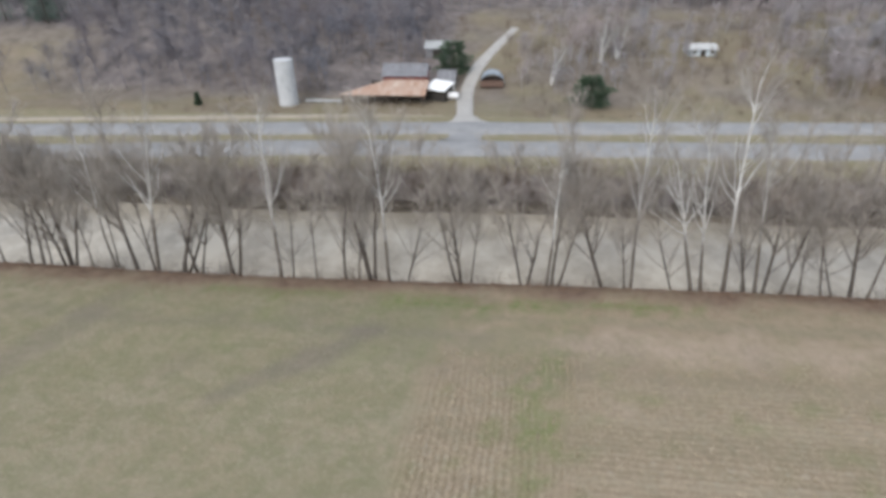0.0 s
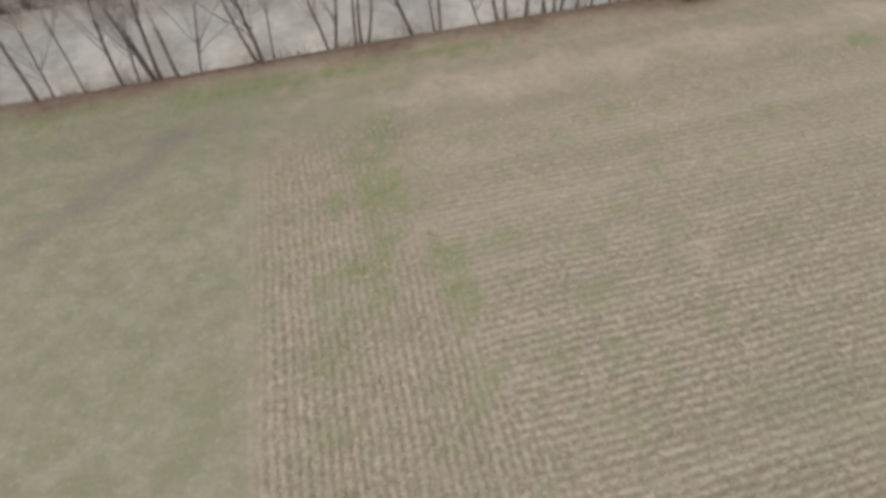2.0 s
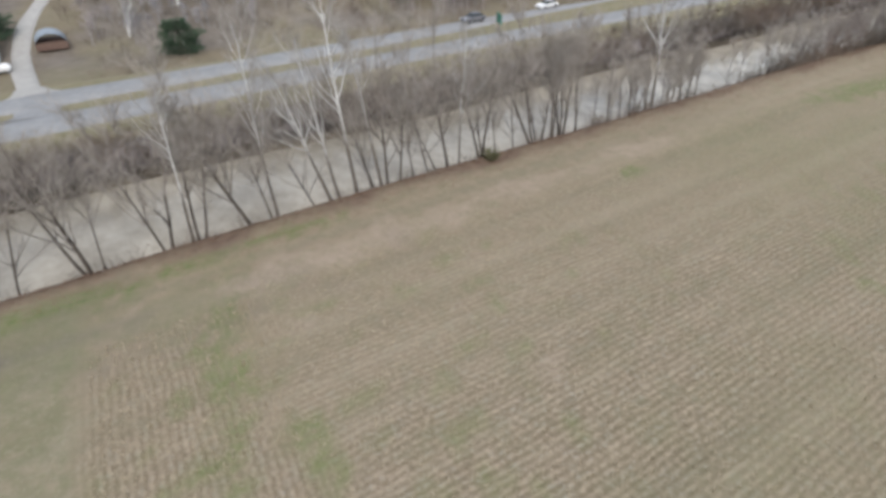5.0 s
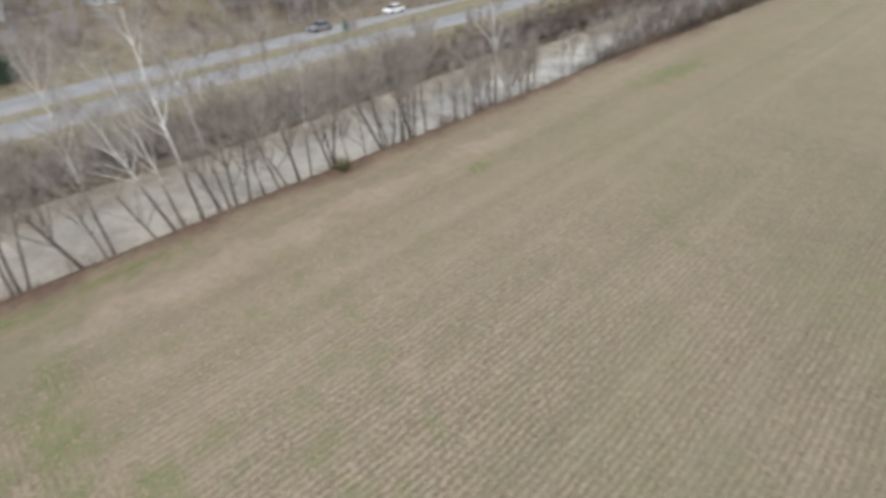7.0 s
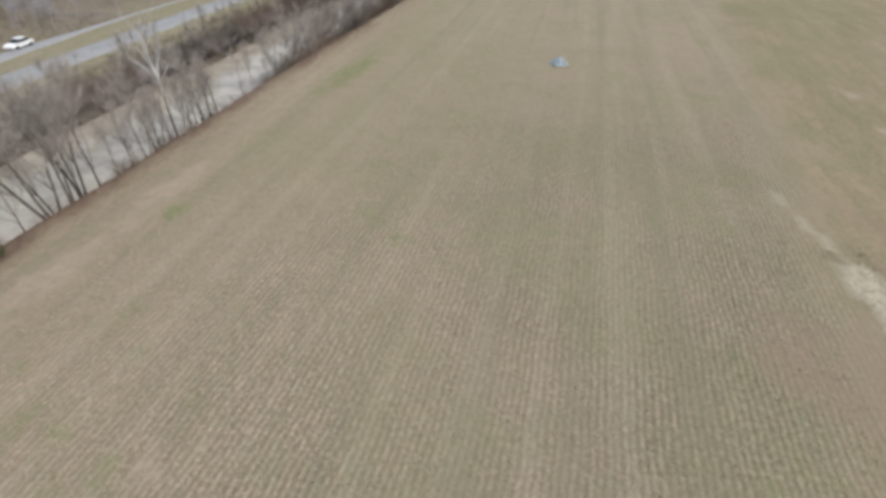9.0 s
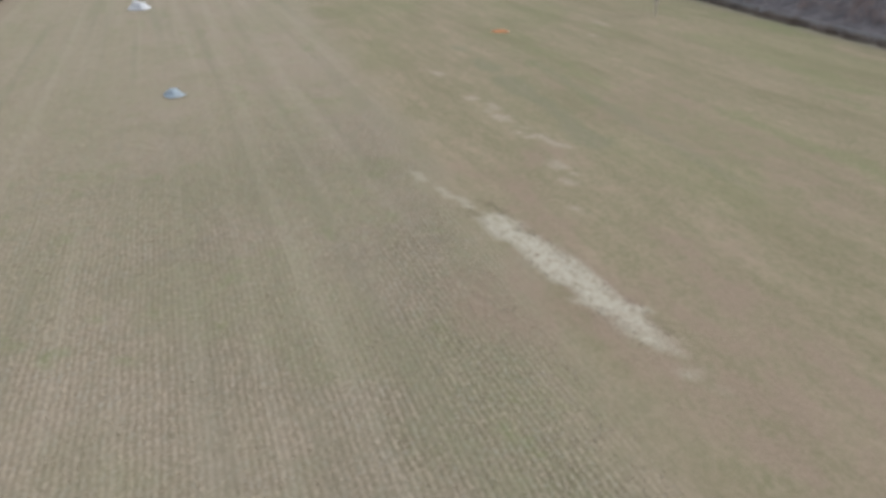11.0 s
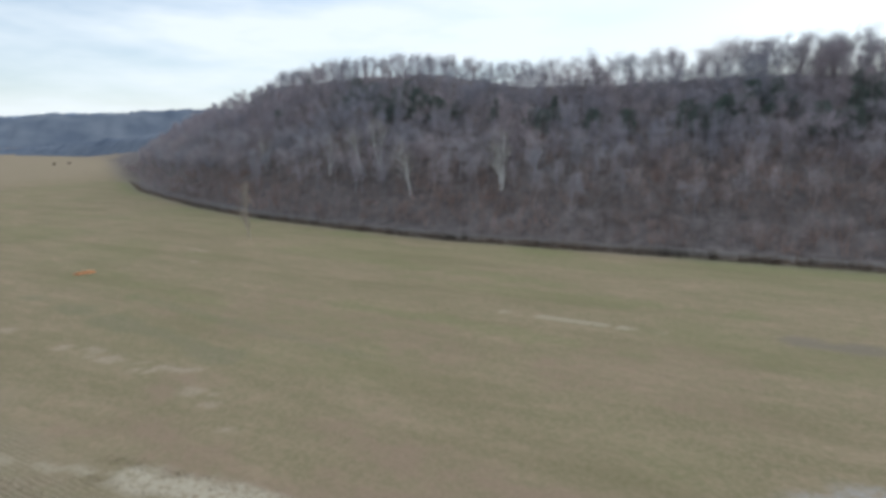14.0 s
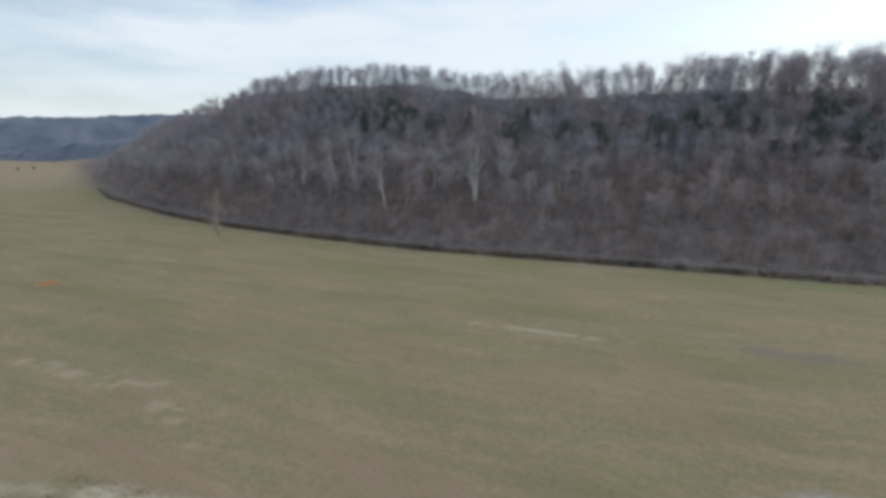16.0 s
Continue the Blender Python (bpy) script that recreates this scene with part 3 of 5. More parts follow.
zone["wood"] = np.maximum(zone["wood"], north_woods)
zone["wood"] = np.maximum(zone["wood"], step(84, 100, GY + jit) * (0.15 + 0.5 * step(0.35, 0.62, vnoise(GX, GY, 9.0))))
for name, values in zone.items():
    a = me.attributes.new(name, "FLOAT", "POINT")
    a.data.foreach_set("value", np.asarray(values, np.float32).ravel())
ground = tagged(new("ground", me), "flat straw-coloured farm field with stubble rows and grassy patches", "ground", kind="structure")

# ---- river ----
xs = axis((-1500, -100, 100), (-100, 300, 20), (300, 1500, 100))
wv = [(x, float(bank_y(x)) - 1, WATER_Z) for x in xs] + [(x, float(far_bank_y(x)) + 4, WATER_Z) for x in xs]
n = len(xs)
water = new("water", mesh_of("water", wv, [(i, i + 1, n + i + 1, n + i) for i in range(n - 1)], [M_WATER]))
tagged(water, "muddy tan river reflecting the pale sky", "river", kind="structure")


# ---- roads ----
def ribbon(name, points, width, lift, material, label, category):
    """A road that lies on the ground along its middle line."""
    pts = [Vector((p[0], p[1], 0)) for p in points]
    dense = []
    for a, b in zip(pts, pts[1:]):
        m = max(1, int((b - a).length / 2.0))
        dense += [a.lerp(b, i / m) for i in range(m)]
    dense.append(pts[-1])
    verts, faces = [], []
    for i, p in enumerate(dense):
        d = (dense[min(i + 1, len(dense) - 1)] - dense[max(i - 1, 0)]).normalized()
        wide = width(i / (len(dense) - 1)) if callable(width) else width
        side = Vector((-d.y, d.x, 0)) * wide * 0.5 * (1 + 0.05 * math.sin(i * 0.9))
        for f, drop in ((-1.12, -0.25), (-1.0, 0.0), (-0.33, 0.03), (0.33, 0.03), (1.0, 0.0), (1.12, -0.25)):
            q = p + side * f
            verts.append((q.x, q.y, ground_z(q.x, q.y) + lift + drop))
        if i:
            for j in range(5):
                a = (i - 1) * 6 + j
                faces.append((a, a + 1, a + 7, a + 6))
    ob = new(name, mesh_of(name, verts, faces, [material], True))
    return tagged(ob, label, category, kind="structure")


ribbon("road", [(-900, 58), (-200, 58.5), (-60, 61.4), (-26, 65.6), (8, 67.2), (46, 68.4), (95, 69.8), (300, 76), (1000, 95)], 4.9, 0.25, M_ASPHALT, "grey asphalt carriageway of a two-road highway", "road")
ribbon("road", [(-900, 66), (-200, 67.0), (-68, 70.4), (-29, 73.7), (9, 75.9), (50, 78.2), (97, 83.0), (300, 93), (1000, 127)], 4.7, 0.25, M_ASPHALT, "grey asphalt carriageway beyond a grassy median", "road")
ribbon("driveway", [(-4.0, 69.4), (-3.95, 70.5), (-3.9, 72.2), (-3.9, 73.3)], lambda f: 3.6 + 3.0 * (2 * f - 1) ** 2, 0.17, M_ASPHALT, "worn grey crossing through the grassy median", "driveway")
ribbon("driveway", [(-4.0, 77.2), (-4.2, 79), (-4.5, 82), (-4.8, 86), (-5.1, 91), (-5.5, 98), (-5.3, 104), (-4.4, 109), (-3.4, 113), (-1.4, 121), (1.2, 131), (3.9, 141)], lambda f: 2.9 - 1.1 * f + 4.2 * max(0, 1 - f / 0.07) ** 2, 0.12, M_DRIVE, "grey gravel driveway climbing past the barn", "driveway")
ribbon("driveway", [(-110, 72.5), (-73, 75.6), (-40, 78.6), (-8, 83)], 2.0, 0.06, M_GRAVEL, "narrow pale dirt lane beside the highway", "lane")
ribbon("road", [(-300, -139), (-30, -127.6), (60, -125.4), (95, -129.0), (133, -136.6), (171, -149)], 3.0, 0.12, M_LANE, "narrow grey lane along the foot of the woods", "road")


# ---- trees ----
class Twigs:
    """Gathers tapered limbs as triangles."""

    def __init__(self):
        self.v, self.t = [], []

    def limb(self, pts, radii, sides=4):
        base = len(self.v)
        n = len(pts)
        for i in range(n):
            d = (pts[min(i + 1, n - 1)] - pts[max(i - 1, 0)])
            d = d / (np.linalg.norm(d) + 1e-9)
            u = np.cross(d, (0.31, 0.95, 0.07))
            u /= np.linalg.norm(u) + 1e-9
            w = np.cross(d, u)
            for k in range(sides):
                a = 2 * math.pi * k / sides
                self.v.append(pts[i] + radii[i] * (math.cos(a) * u + math.sin(a) * w))
        for i in range(n - 1):
            for k in range(sides):
                a, b = base + i * sides + k, base + i * sides + (k + 1) % sides
                self.t += [(a, b, b + sides), (a, b + sides, a + sides)]

    def blade(self, p, q, width, rng):
        """A fine twig."""
        side = np.cross(q - p, rng.normal(size=3))
        side *= width / (np.linalg.norm(side) + 1e-9)
        b = len(self.v)
        self.v += [p - side, p + side, q]
        self.t.append((b, b + 1, b + 2))

    def arrays(self):
        return np.array(self.v, np.float32), np.array(self.t, np.int32)


def bent(rng, start, way, length, n, wander, lift=0.0):
    pts, p, d = [np.array(start, float)], np.array(start, float), np.array(way, float)
    for _ in range(n):
        d = d + rng.normal(size=3) * wander + np.array((0, 0, lift))
        d /= np.linalg.norm(d)
        p = p + d * length / n
        pts.append(p)
    return np.array(pts)


def off_way(rng, d, spread):
    side = rng.normal(size=3)
    side -= side.dot(d) * d
    side /= np.linalg.norm(side) + 1e-9
    w = d * math.cos(spread) + side * math.sin(spread)
    return w / np.linalg.norm(w)


def bare_tree(seed, tall, stems, girth, lean, limbs, twigs, fine, width, fork=0.32, spread=0.7, wander=0.07, splay=0.19):
    """The limbs of a leafless tree in three sets: trunk, upper trunk and crown of twigs."""
    rng = np.random.RandomState(seed)
    trunks, upper, crown = [], Twigs(), Twigs()
    for s in range(stems):
        a = 6.28 * s / stems + rng.uniform(-0.5, 0.5)
        tilt = lean + (splay if stems > 1 else 0.05) * rng.uniform(0.5, 1.3)
        way = np.array((math.cos(a) * tilt, math.sin(a) * tilt, 1.0))
        way /= np.linalg.norm(way)
        h = tall * rng.uniform(0.75, 1.05)
        g = girth * rng.uniform(0.65, 1.0)
        pts = bent(rng, (math.cos(a) * 0.15 * (stems > 1), math.sin(a) * 0.15 * (stems > 1), -0.5), way, h, 8, wander, 0.03)
        rad = g * np.linspace(1.0, 0.12, 9)
        rad[0] *= 1.3
        cut = 4
        trunk = Twigs()
        trunks.append(trunk)
        trunk.limb(pts[:cut + 1], rad[:cut + 1], 6)
        upper.limb(pts[cut:], rad[cut:], 5)
        for i in range(limbs):
            f = rng.uniform(fork, 0.97)
            k = f * 8
            j = min(int(k), 7)
            p = pts[j] + (pts[j + 1] - pts[j]) * (k - j)
            d = pts[j + 1] - pts[j]
            d /= np.linalg.norm(d)
            ln = tall * (1.0 - f * 0.7) * rng.uniform(0.28, 0.52)
            lw = off_way(rng, d, rng.uniform(0.5, 1.0) * spread + 0.1)
            lp = bent(rng, p, lw, ln, 4, 0.13, 0.12)
            r0 = max(0.024, g * (1 - 0.86 * f) * 0.6)
            upper.limb(lp, r0 * np.linspace(1, 0.3, 5), 4)
            for _ in range(twigs):
                q = rng.uniform(0.2, 1.0) * 4
                j2 = min(int(q), 3)
                b = lp[j2] + (lp[j2 + 1] - lp[j2]) * (q - j2)
                d2 = lp[j2 + 1] - lp[j2]
                d2 /= np.linalg.norm(d2)
                tl = ln * rng.uniform(0.3, 0.6)
                tp = bent(rng, b, off_way(rng, d2, rng.uniform(0.3, 0.8)), tl, 2, 0.15, 0.1)
                crown.limb(tp[::2], width * np.array((1.5, 0.6)), 3)
                d3 = (tp[2] - tp[0]) / (np.linalg.norm(tp[2] - tp[0]) + 1e-9)
                for _ in range(fine):
                    e = tp[0] + (tp[2] - tp[0]) * rng.uniform(0.15, 1.0)
                    crown.blade(e, e + off_way(rng, d3, rng.uniform(0.3, 0.9)) * tl * rng.uniform(0.35, 0.8), width, rng)
    return trunks, upper, crown


def tree_thing(sets, materials, label, category="tree", group=""):
    """A tree of one or more trunks and one crown of limbs and twigs."""
    trunks, upper, crown = sets
    thing = new("tree", None)
    for made in trunks:
        v, t = made.arrays()
        ob = new("trunk", tri_mesh("trunk", v, t, materials[0]))
        ob.parent = thing
    v1, t1 = upper.arrays()
    v2, t2 = crown.arrays()
    me = tri_mesh("crown", np.concatenate([v1, v2]), np.concatenate([t1, t2 + len(v1)]), materials[1])
    me.materials.append(materials[2])
    me.polygons.foreach_set("material_index", np.r_[np.zeros(len(t1), np.int32), np.ones(len(t2), np.int32)])
    ob = tagged(new("crown", me), kind="stuff")
    ob.parent = thing
    return tagged(thing, label, category, group)


BANK = "bare trees along the river bank"
SYC = "leafless sycamore with brown foot and chalk-white upper limbs"
BROWN = "leafless brown bank tree with a single leaning stem"
PALE_STEM = "slender leafless bank tree with one grey-brown stem"
FORKED = "leafless brown bank tree forked near its foot"
syc_kinds = [tree_thing(bare_tree(20 + s, 13.6 + s * 0.5, 1, 0.17 + 0.01 * s, 0.0, 15, 9, 11, 0.0095, 0.42, 0.62, 0.03), (M_SYC, M_SYC, M_PALE_TWIG), SYC, group=BANK) for s in range(5)]
stem_kinds = [tree_thing(bare_tree(40 + s, 13.2 + s * 0.7, 1, 0.17, 0.0, 20, 9, 10, 0.009, 0.2, 0.6, 0.04), (M_BARK, M_LIMB, M_TWIG), BROWN, group=BANK) for s in range(4)]
fork_kinds = [tree_thing(bare_tree(50 + s, 12.6 + s * 0.7, 2 + (s == 2), 0.16, 0.0, 14, 9, 10, 0.009, 0.22, 0.6, 0.05, 0.15), (M_BARK, M_LIMB, M_TWIG), FORKED, group=BANK) for s in range(4)]
thin_kinds = [tree_thing(bare_tree(60 + s, 9.4 + s * 0.8, 1, 0.09, 0.0, 16, 8, 9, 0.0085, 0.15, 0.6, 0.05), (M_BARK, M_LIMB, M_TWIG), PALE_STEM, group=BANK) for s in range(3)]
# where each tree stands along the bank, and how far it leans along it
SYC_AT = ((-44.0, 0.0), (-31.1, 0.0), (-26.7, 0.18), (-16.7, 0.01), (-7.9, 0.03), (4.4, -0.05), (10.8, -0.11), (15.3, -0.3), (16.3, -0.1), (17.4, -0.2), (20.0, -0.05), (27.9, -0.07), (54.4, -0.1))
STEM_AT = ((-66, 0), (-57, 0.1), (-47, 0), (-38.7, 0.13), (-37.1, 0.07), (-35.4, 0.05), (-28.7, 0.01), (-27.5, 0.13), (-21.0, 0), (-11.3, 0.04), (8.8, -0.28), (19.5, -0.13), (20.6, -0.08), (21.6, 0.12), (26.5, -0.07), (42.7, -0.22), (46.3, -0.35),
           (48.2, -0.38), (50.1, -0.2), (53.2, -0.2), (55.6, -0.2), (57.6, -0.28), (59.5, -0.35), (61.7, -0.35), (80.3, -0.1), (85.6, 0.0), (92.5, -0.2), (101, 0.1), (111, -0.1), (121, 0), (134, 0.1), (148, 0), (167, 0), (184, 0))
FORK_AT = ((-61, 0), (-52, 0), (-34.5, 0.2), (-25.1, 0.23), (-23.5, 0.16), (-20.3, 0.16), (-9.2, -0.04), (-2.3, 0.0), (2.7, -0.08), (5.0, 0.06), (30.3, -0.2), (36.5, -0.33), (37.7, -0.13), (39.2, 0.04), (40.4, 0.02), (51.6, -0.1), (56.6, 0),
           (60.4, -0.1), (76.5, -0.1), (83, 0), (88, -0.1), (98, 0), (104, 0.1), (114.5, 0), (118, 0), (125, 0), (130, 0), (138, 0), (143, 0), (154, 0), (160, 0), (175, 0), (194, 0))
THIN_AT = ((-40.5, 0), (-36.2, 0.1), (-30.4, 0.07), (-32.6, 0.05), (-15.8, 0.13), (-13.6, 0.0), (-10.4, 0.05), (-6.3, 0.2), (-1.4, 0.1), (10.2, -0.1), (14.0, -0.36), (19.0, -0.18), (23.2, -0.05), (24.4, -0.3), (25.6, -0.38), (32.0, -0.1), (34.4, 0.0),
           (44.5, -0.2), (47.2, -0.2), (49.2, -0.1), (52.2, -0.2), (58.6, -0.2), (67.5, -0.1), (70.5, 0), (73.8, 0), (79, 0), (90, 0), (96.5, 0), (107, 0))
rng = random.Random(5)
used = set()


def plant(src, m):
    """Sets a kind of tree where it stands, or a copy of it."""
    if src.name not in used:
        used.add(src.name)
        src.matrix_basis = m
        return src
    made = copy_thing(src, m)
    made.scale = m.to_scale()
    return made


for places, pool in ((SYC_AT, syc_kinds), (STEM_AT, stem_kinds), (FORK_AT, fork_kinds), (THIN_AT, thin_kinds)):
    for i, (x, lean) in enumerate(places):
        y = float(bank_y(x)) + rng.uniform(0.2, 1.1)
        far = 1.0 if x < 43 or pool is syc_kinds else 0.6
        lean *= 1.0 if far == 1.0 else 0.35
        turn = rng.choice((0, 180)) + rng.uniform(-28, 28)
        plant(pool[i % len(pool)], pose(x, y, ground_z(x, y) + 0.05, rng.uniform(-5, 4), math.degrees(math.atan(lean))) @ pose(0, 0, 0, 0, 0, turn) @ Matrix.Scale(rng.uniform(0.88, 1.1) * far, 4))
pool = [tree_thing(bare_tree(70 + s, 4.0 + s * 0.3, 2 + s % 3, 0.05, 0.05, 8, 4, 4, 0.011, 0.2, 0.6), (M_BARK, M_BARK, M_TWIG), "small leafless tree on the far river bank", group="small trees on the far bank") for s in range(4)]
for i in range(46):
    x = -70 + i * 5.2 + rng.uniform(-2.4, 2.4)
    y = float(far_bank_y(x)) + rng.uniform(1.6, 7.5)
    plant(pool[(3 * i) % len(pool)], pose(x, y, ground_z(x, y), rng.uniform(-5, 5), rng.uniform(-5, 5), rng.uniform(0, 360)) @ Matrix.Scale(rng.uniform(0.65, 1.15) * (1.5 if x > 60 else 1.0), 4))


def scatter(name, templates, places, material, label, category, sink=0.2):
    """Many plants that nobody could count, in one mesh. places: x, y, scale, turn."""
    vs, ts, base = [], [], 0
    for i, (x, y, s, turn) in enumerate(places):
        v, t = templates[i % len(templates)]
        c, q = math.cos(turn) * s, math.sin(turn) * s
        w = np.empty_like(v)
        w[:, 0] = v[:, 0] * c - v[:, 1] * q + x
        w[:, 1] = v[:, 0] * q + v[:, 1] * c + y
        w[:, 2] = v[:, 2] * s
        vs.append(w)
        ts.append(t + base)
        base += len(v)
    zs = height(np.array([p[0] for p in places]), np.array([p[1] for p in places])) - sink
    for w, z in zip(vs, zs):
        w[:, 2] += z
    ob = new(name, tri_mesh(name, np.concatenate(vs), np.concatenate(ts), material))
    return tagged(ob, label, category, kind="stuff")


def woods_tree(seed, tall, limbs, twigs, width, girth=0.1, wide=0.225, deep=0.315):
    """A forest tree seen from afar: a slender bole under a rounded crown of fine twigs."""
    rng = np.random.RandomState(seed)
    g = Twigs()
    pts = bent(rng, (0, 0, 0), (rng.normal() * 0.06, rng.normal() * 0.06, 1.0), tall * 0.8, 4, 0.06, 0.02)
    g.limb(pts, girth * np.linspace(1, 0.25, 5), 4)
    mid = pts[3] + np.array((rng.normal() * 0.02, rng.normal() * 0.02, 0.0)) * tall
    size = np.array((rng.uniform(0.85, 1.15) * wide, rng.uniform(0.85, 1.15) * wide, rng.uniform(0.86, 1.14) * deep)) * tall
    for _ in range(limbs):
        f = rng.uniform(0.4, 0.95) * 4
        j = min(int(f), 3)
        p = pts[j] + (pts[j + 1] - pts[j]) * (f - j)
        u = rng.normal(size=3)
        u /= np.linalg.norm(u)
        q = mid + u * size * rng.uniform(0.55, 0.9)
        if q[2] < p[2]:
            q[2] = p[2] + 0.1 * tall * rng.rand()
        g.limb(np.array([p, q]), girth * np.array((0.36, 0.1)), 3)
        for _ in range(twigs):
            e = p + (q - p) * rng.uniform(0.25, 1.0) + rng.normal(size=3) * 0.035 * tall
            out = (e - mid) / size + rng.normal(size=3) * 0.7 + np.array((0, 0, 0.35))
            out /= np.linalg.norm(out) + 1e-9
            g.blade(e, e + out * tall * rng.uniform(0.05, 0.13), width, rng)
    return g.arrays()


def shrub(seed, tall, stems, twigs, width):
    rng = np.random.RandomState(seed)
    g = Twigs()
    for _ in range(stems):
        a, sp = rng.uniform(0, 6.28), rng.uniform(0.1, 0.8)
        w = np.array((math.cos(a) * sp, math.sin(a) * sp, 1.0))
        w /= np.linalg.norm(w)
        p = np.array((math.cos(a), math.sin(a), 0)) * rng.uniform(0, 0.5)
        q = p + w * tall * rng.uniform(0.6, 1.1)
        g.blade(p, q, width * 1.8, rng)
        for _ in range(twigs):
            e = p + (q - p) * rng.uniform(0.25, 0.95)
            g.blade(e, e + off_way(rng, w, rng.uniform(0.4, 1.1)) * tall * rng.uniform(0.2, 0.45), width, rng)
    return g.arrays()


R = np.random.RandomState(11)
wood_kinds = [woods_tree(60 + i, 11 + (i % 5) * 1.0, 14, 17, 0.052, 0.09) for i in range(9)]
front_kinds = [woods_tree(460 + i, 13 + (i % 4) * 0.8, 18, 22, 0.042, 0.12, 0.25, 0.3) for i in range(8)]
crest_kinds = [woods_tree(260 + i, 12.5 + (i % 4) * 0.9, 16, 19, 0.021, 0.085, 0.23, 0.3) for i in range(7)]
north_kinds = [woods_tree(360 + i, 10 + (i % 5) * 1.2, 15, 15, 0.065, 0.12) for i in range(7)]
light_kinds = [woods_tree(160 + i, 10 + (i % 5) * 1.2, 15, 14, 0.045) for i in range(7)]
places, low, front, crest = [], [], [], []
for gxx in np.arange(-90, 420, 4.9):
    for s in np.arange(8, 100, 4.9):
        x, d = gxx + R.uniform(-2.3, 2.3), s + R.uniform(-2.3, 2.3)
        y = float(edge_y(x)) - d
        if abs(d - 8) < 2.2 and x < 175:
            continue
        if any(abs(x - cx) < 3.6 and cy - 6 < y < cy + 15 for cx, cy in ((69.6, -174.7), (51.1, -174.8), (84.1, -142.3), (56.9, -142.7))):
            continue
        if (x > 230 and d > 70) or d > 92:
            continue
        if d < 19:
            low.append((x, y, R.uniform(0.35, 0.62), R.uniform(0, 6.28)))
        elif d < 36:
            if x > 42 or R.rand() < 0.5:
                front.append((x, y, R.uniform(0.75, 1.02) * (1.0 if x > 42 else 0.85), R.uniform(0, 6.28)))
            else:
                low.append((x, y, R.uniform(0.6, 0.95), R.uniform(0, 6.28)))
        elif d < 78:
            places.append((x, y, R.uniform(0.78, 1.08) * (1.0 if d < 70 else 0.7), R.uniform(0, 6.28)))
        elif R.rand() < (0.97 if x > 100 or x < 0 else 0.8):
            tall = 0.86 + 0.12 * float(step(90, 60, x)) + 0.24 * float(step(20, -25, x))
            crest.append((x, y, R.uniform(0.85, 1.08) * tall, R.uniform(0, 6.28)))
scatter("woods", front_kinds, front, M_GREYWOOD, "tall pale grey trees with rounded crowns at the hill's foot", "woods")
for _ in range(230):
    x = R.uniform(-85, 230)
    crest.append((x, float(edge_y(x)) - R.uniform(70, 92), R.uniform(0.75, 1.0) * (1.15 if x < 0 else 0.95), R.uniform(0, 6.28)))
for _ in range(150):
    x = R.uniform(-85, 8)
    crest.append((x, float(edge_y(x)) - R.uniform(66, 90), R.uniform(0.95, 1.25), R.uniform(0, 6.28)))
for _ in range(330):
    x = R.triangular(-90, -60, 170)
    crest.append((x, float(edge_y(x)) - R.uniform(64, 84), R.uniform(0.55, 0.95) * (1.2 if x < 0 else 1.0), R.uniform(0, 6.28)))
for _ in range(420):
    x, d = R.uniform(-80, 270), R.uniform(44, 90)
    places.append((x, float(edge_y(x)) - d, R.uniform(0.35, 0.6), R.uniform(0, 6.28)))
scatter("woods", crest_kinds, crest, M_WOODS, "thin grey bare trees along the hill's crest", "woods")
scatter("woods", wood_kinds, places, M_UPPER, "bare grey-brown hardwood forest covering the hillside", "woods")
scatter("woods", light_kinds, low, M_RUSTY, "young brown saplings along the foot of the hill", "woods")
places = []
for x in np.arange(-115, 100, 4.3):
    for y in list(np.arange(100, 140, 4.3)) + list(np.arange(140, 200, 6.6)):
        px, py = x + R.uniform(-2.4, 2.4), y + R.uniform(-2.4, 2.4)
        open_yard = (px > -13 and py < 158) or (-30 < px < -8 and py < 112) or (px < -86 and 102 < py < 119)
        if open_yard:
            continue
        places.append((px, py, R.uniform(0.6, 1.0), R.uniform(0, 6.28)))
pale = []
for _ in range(150):
    px, py = R.uniform(12, 95), R.uniform(112, 158)
    if abs(px - 41) > 9:
        pale.append((px, py, R.uniform(0.5, 0.9), R.uniform(0, 6.28)))
for _ in range(300):
    pale.append((R.uniform(58, 190), R.triangular(90, 100, 135), R.uniform(0.4, 0.8), R.uniform(0, 6.28)))
for _ in range(130):
    px, py = R.uniform(4, 75), R.uniform(102, 128)
    if abs(px - 40) > 3.5 or py > 124:
        pale.append((px, py, R.uniform(0.3, 0.6), R.uniform(0, 6.28)))
for _ in range(160):
    pale.append((R.uniform(35, 120), R.uniform(158, 190), R.uniform(0.8, 1.1), R.uniform(0, 6.28)))
scatter("woods", north_kinds, pale, M_PALEWOOD, "pale grey bare trees over the rough pasture", "woods")
scatter("woods", north_kinds, [p for p in places if p[1] < 140], M_NORTH, "bare brown hardwood forest behind the farm", "woods")
scatter("woods", north_kinds, [p for p in places if p[1] >= 140], M_NORTH_UP, "bare forest on the slope above the farm, tinted blue for haze", "woods")

brush_kinds = [shrub(80 + i, 2.2 + 0.3 * (i % 4), 8, 5, 0.0185) for i in range(8)]
places = []
# low belt that carries the painted shade under the far bank's brush
for _ in range(2600):
    x = R.uniform(-70, 175)
    places.append((x, float(far_bank_y(x)) + R.triangular(0.25, 0.5, 1.5), R.uniform(0.22, 0.5) * (0.75 + 0.5 * float(vnoise(x, 3.0, 7.0))), R.uniform(0, 6.28)))
scatter("brush", brush_kinds, places, M_BRUSH_SHADE, "low brush along the far waterline, darkened for its shaded base", "brush")
places = []
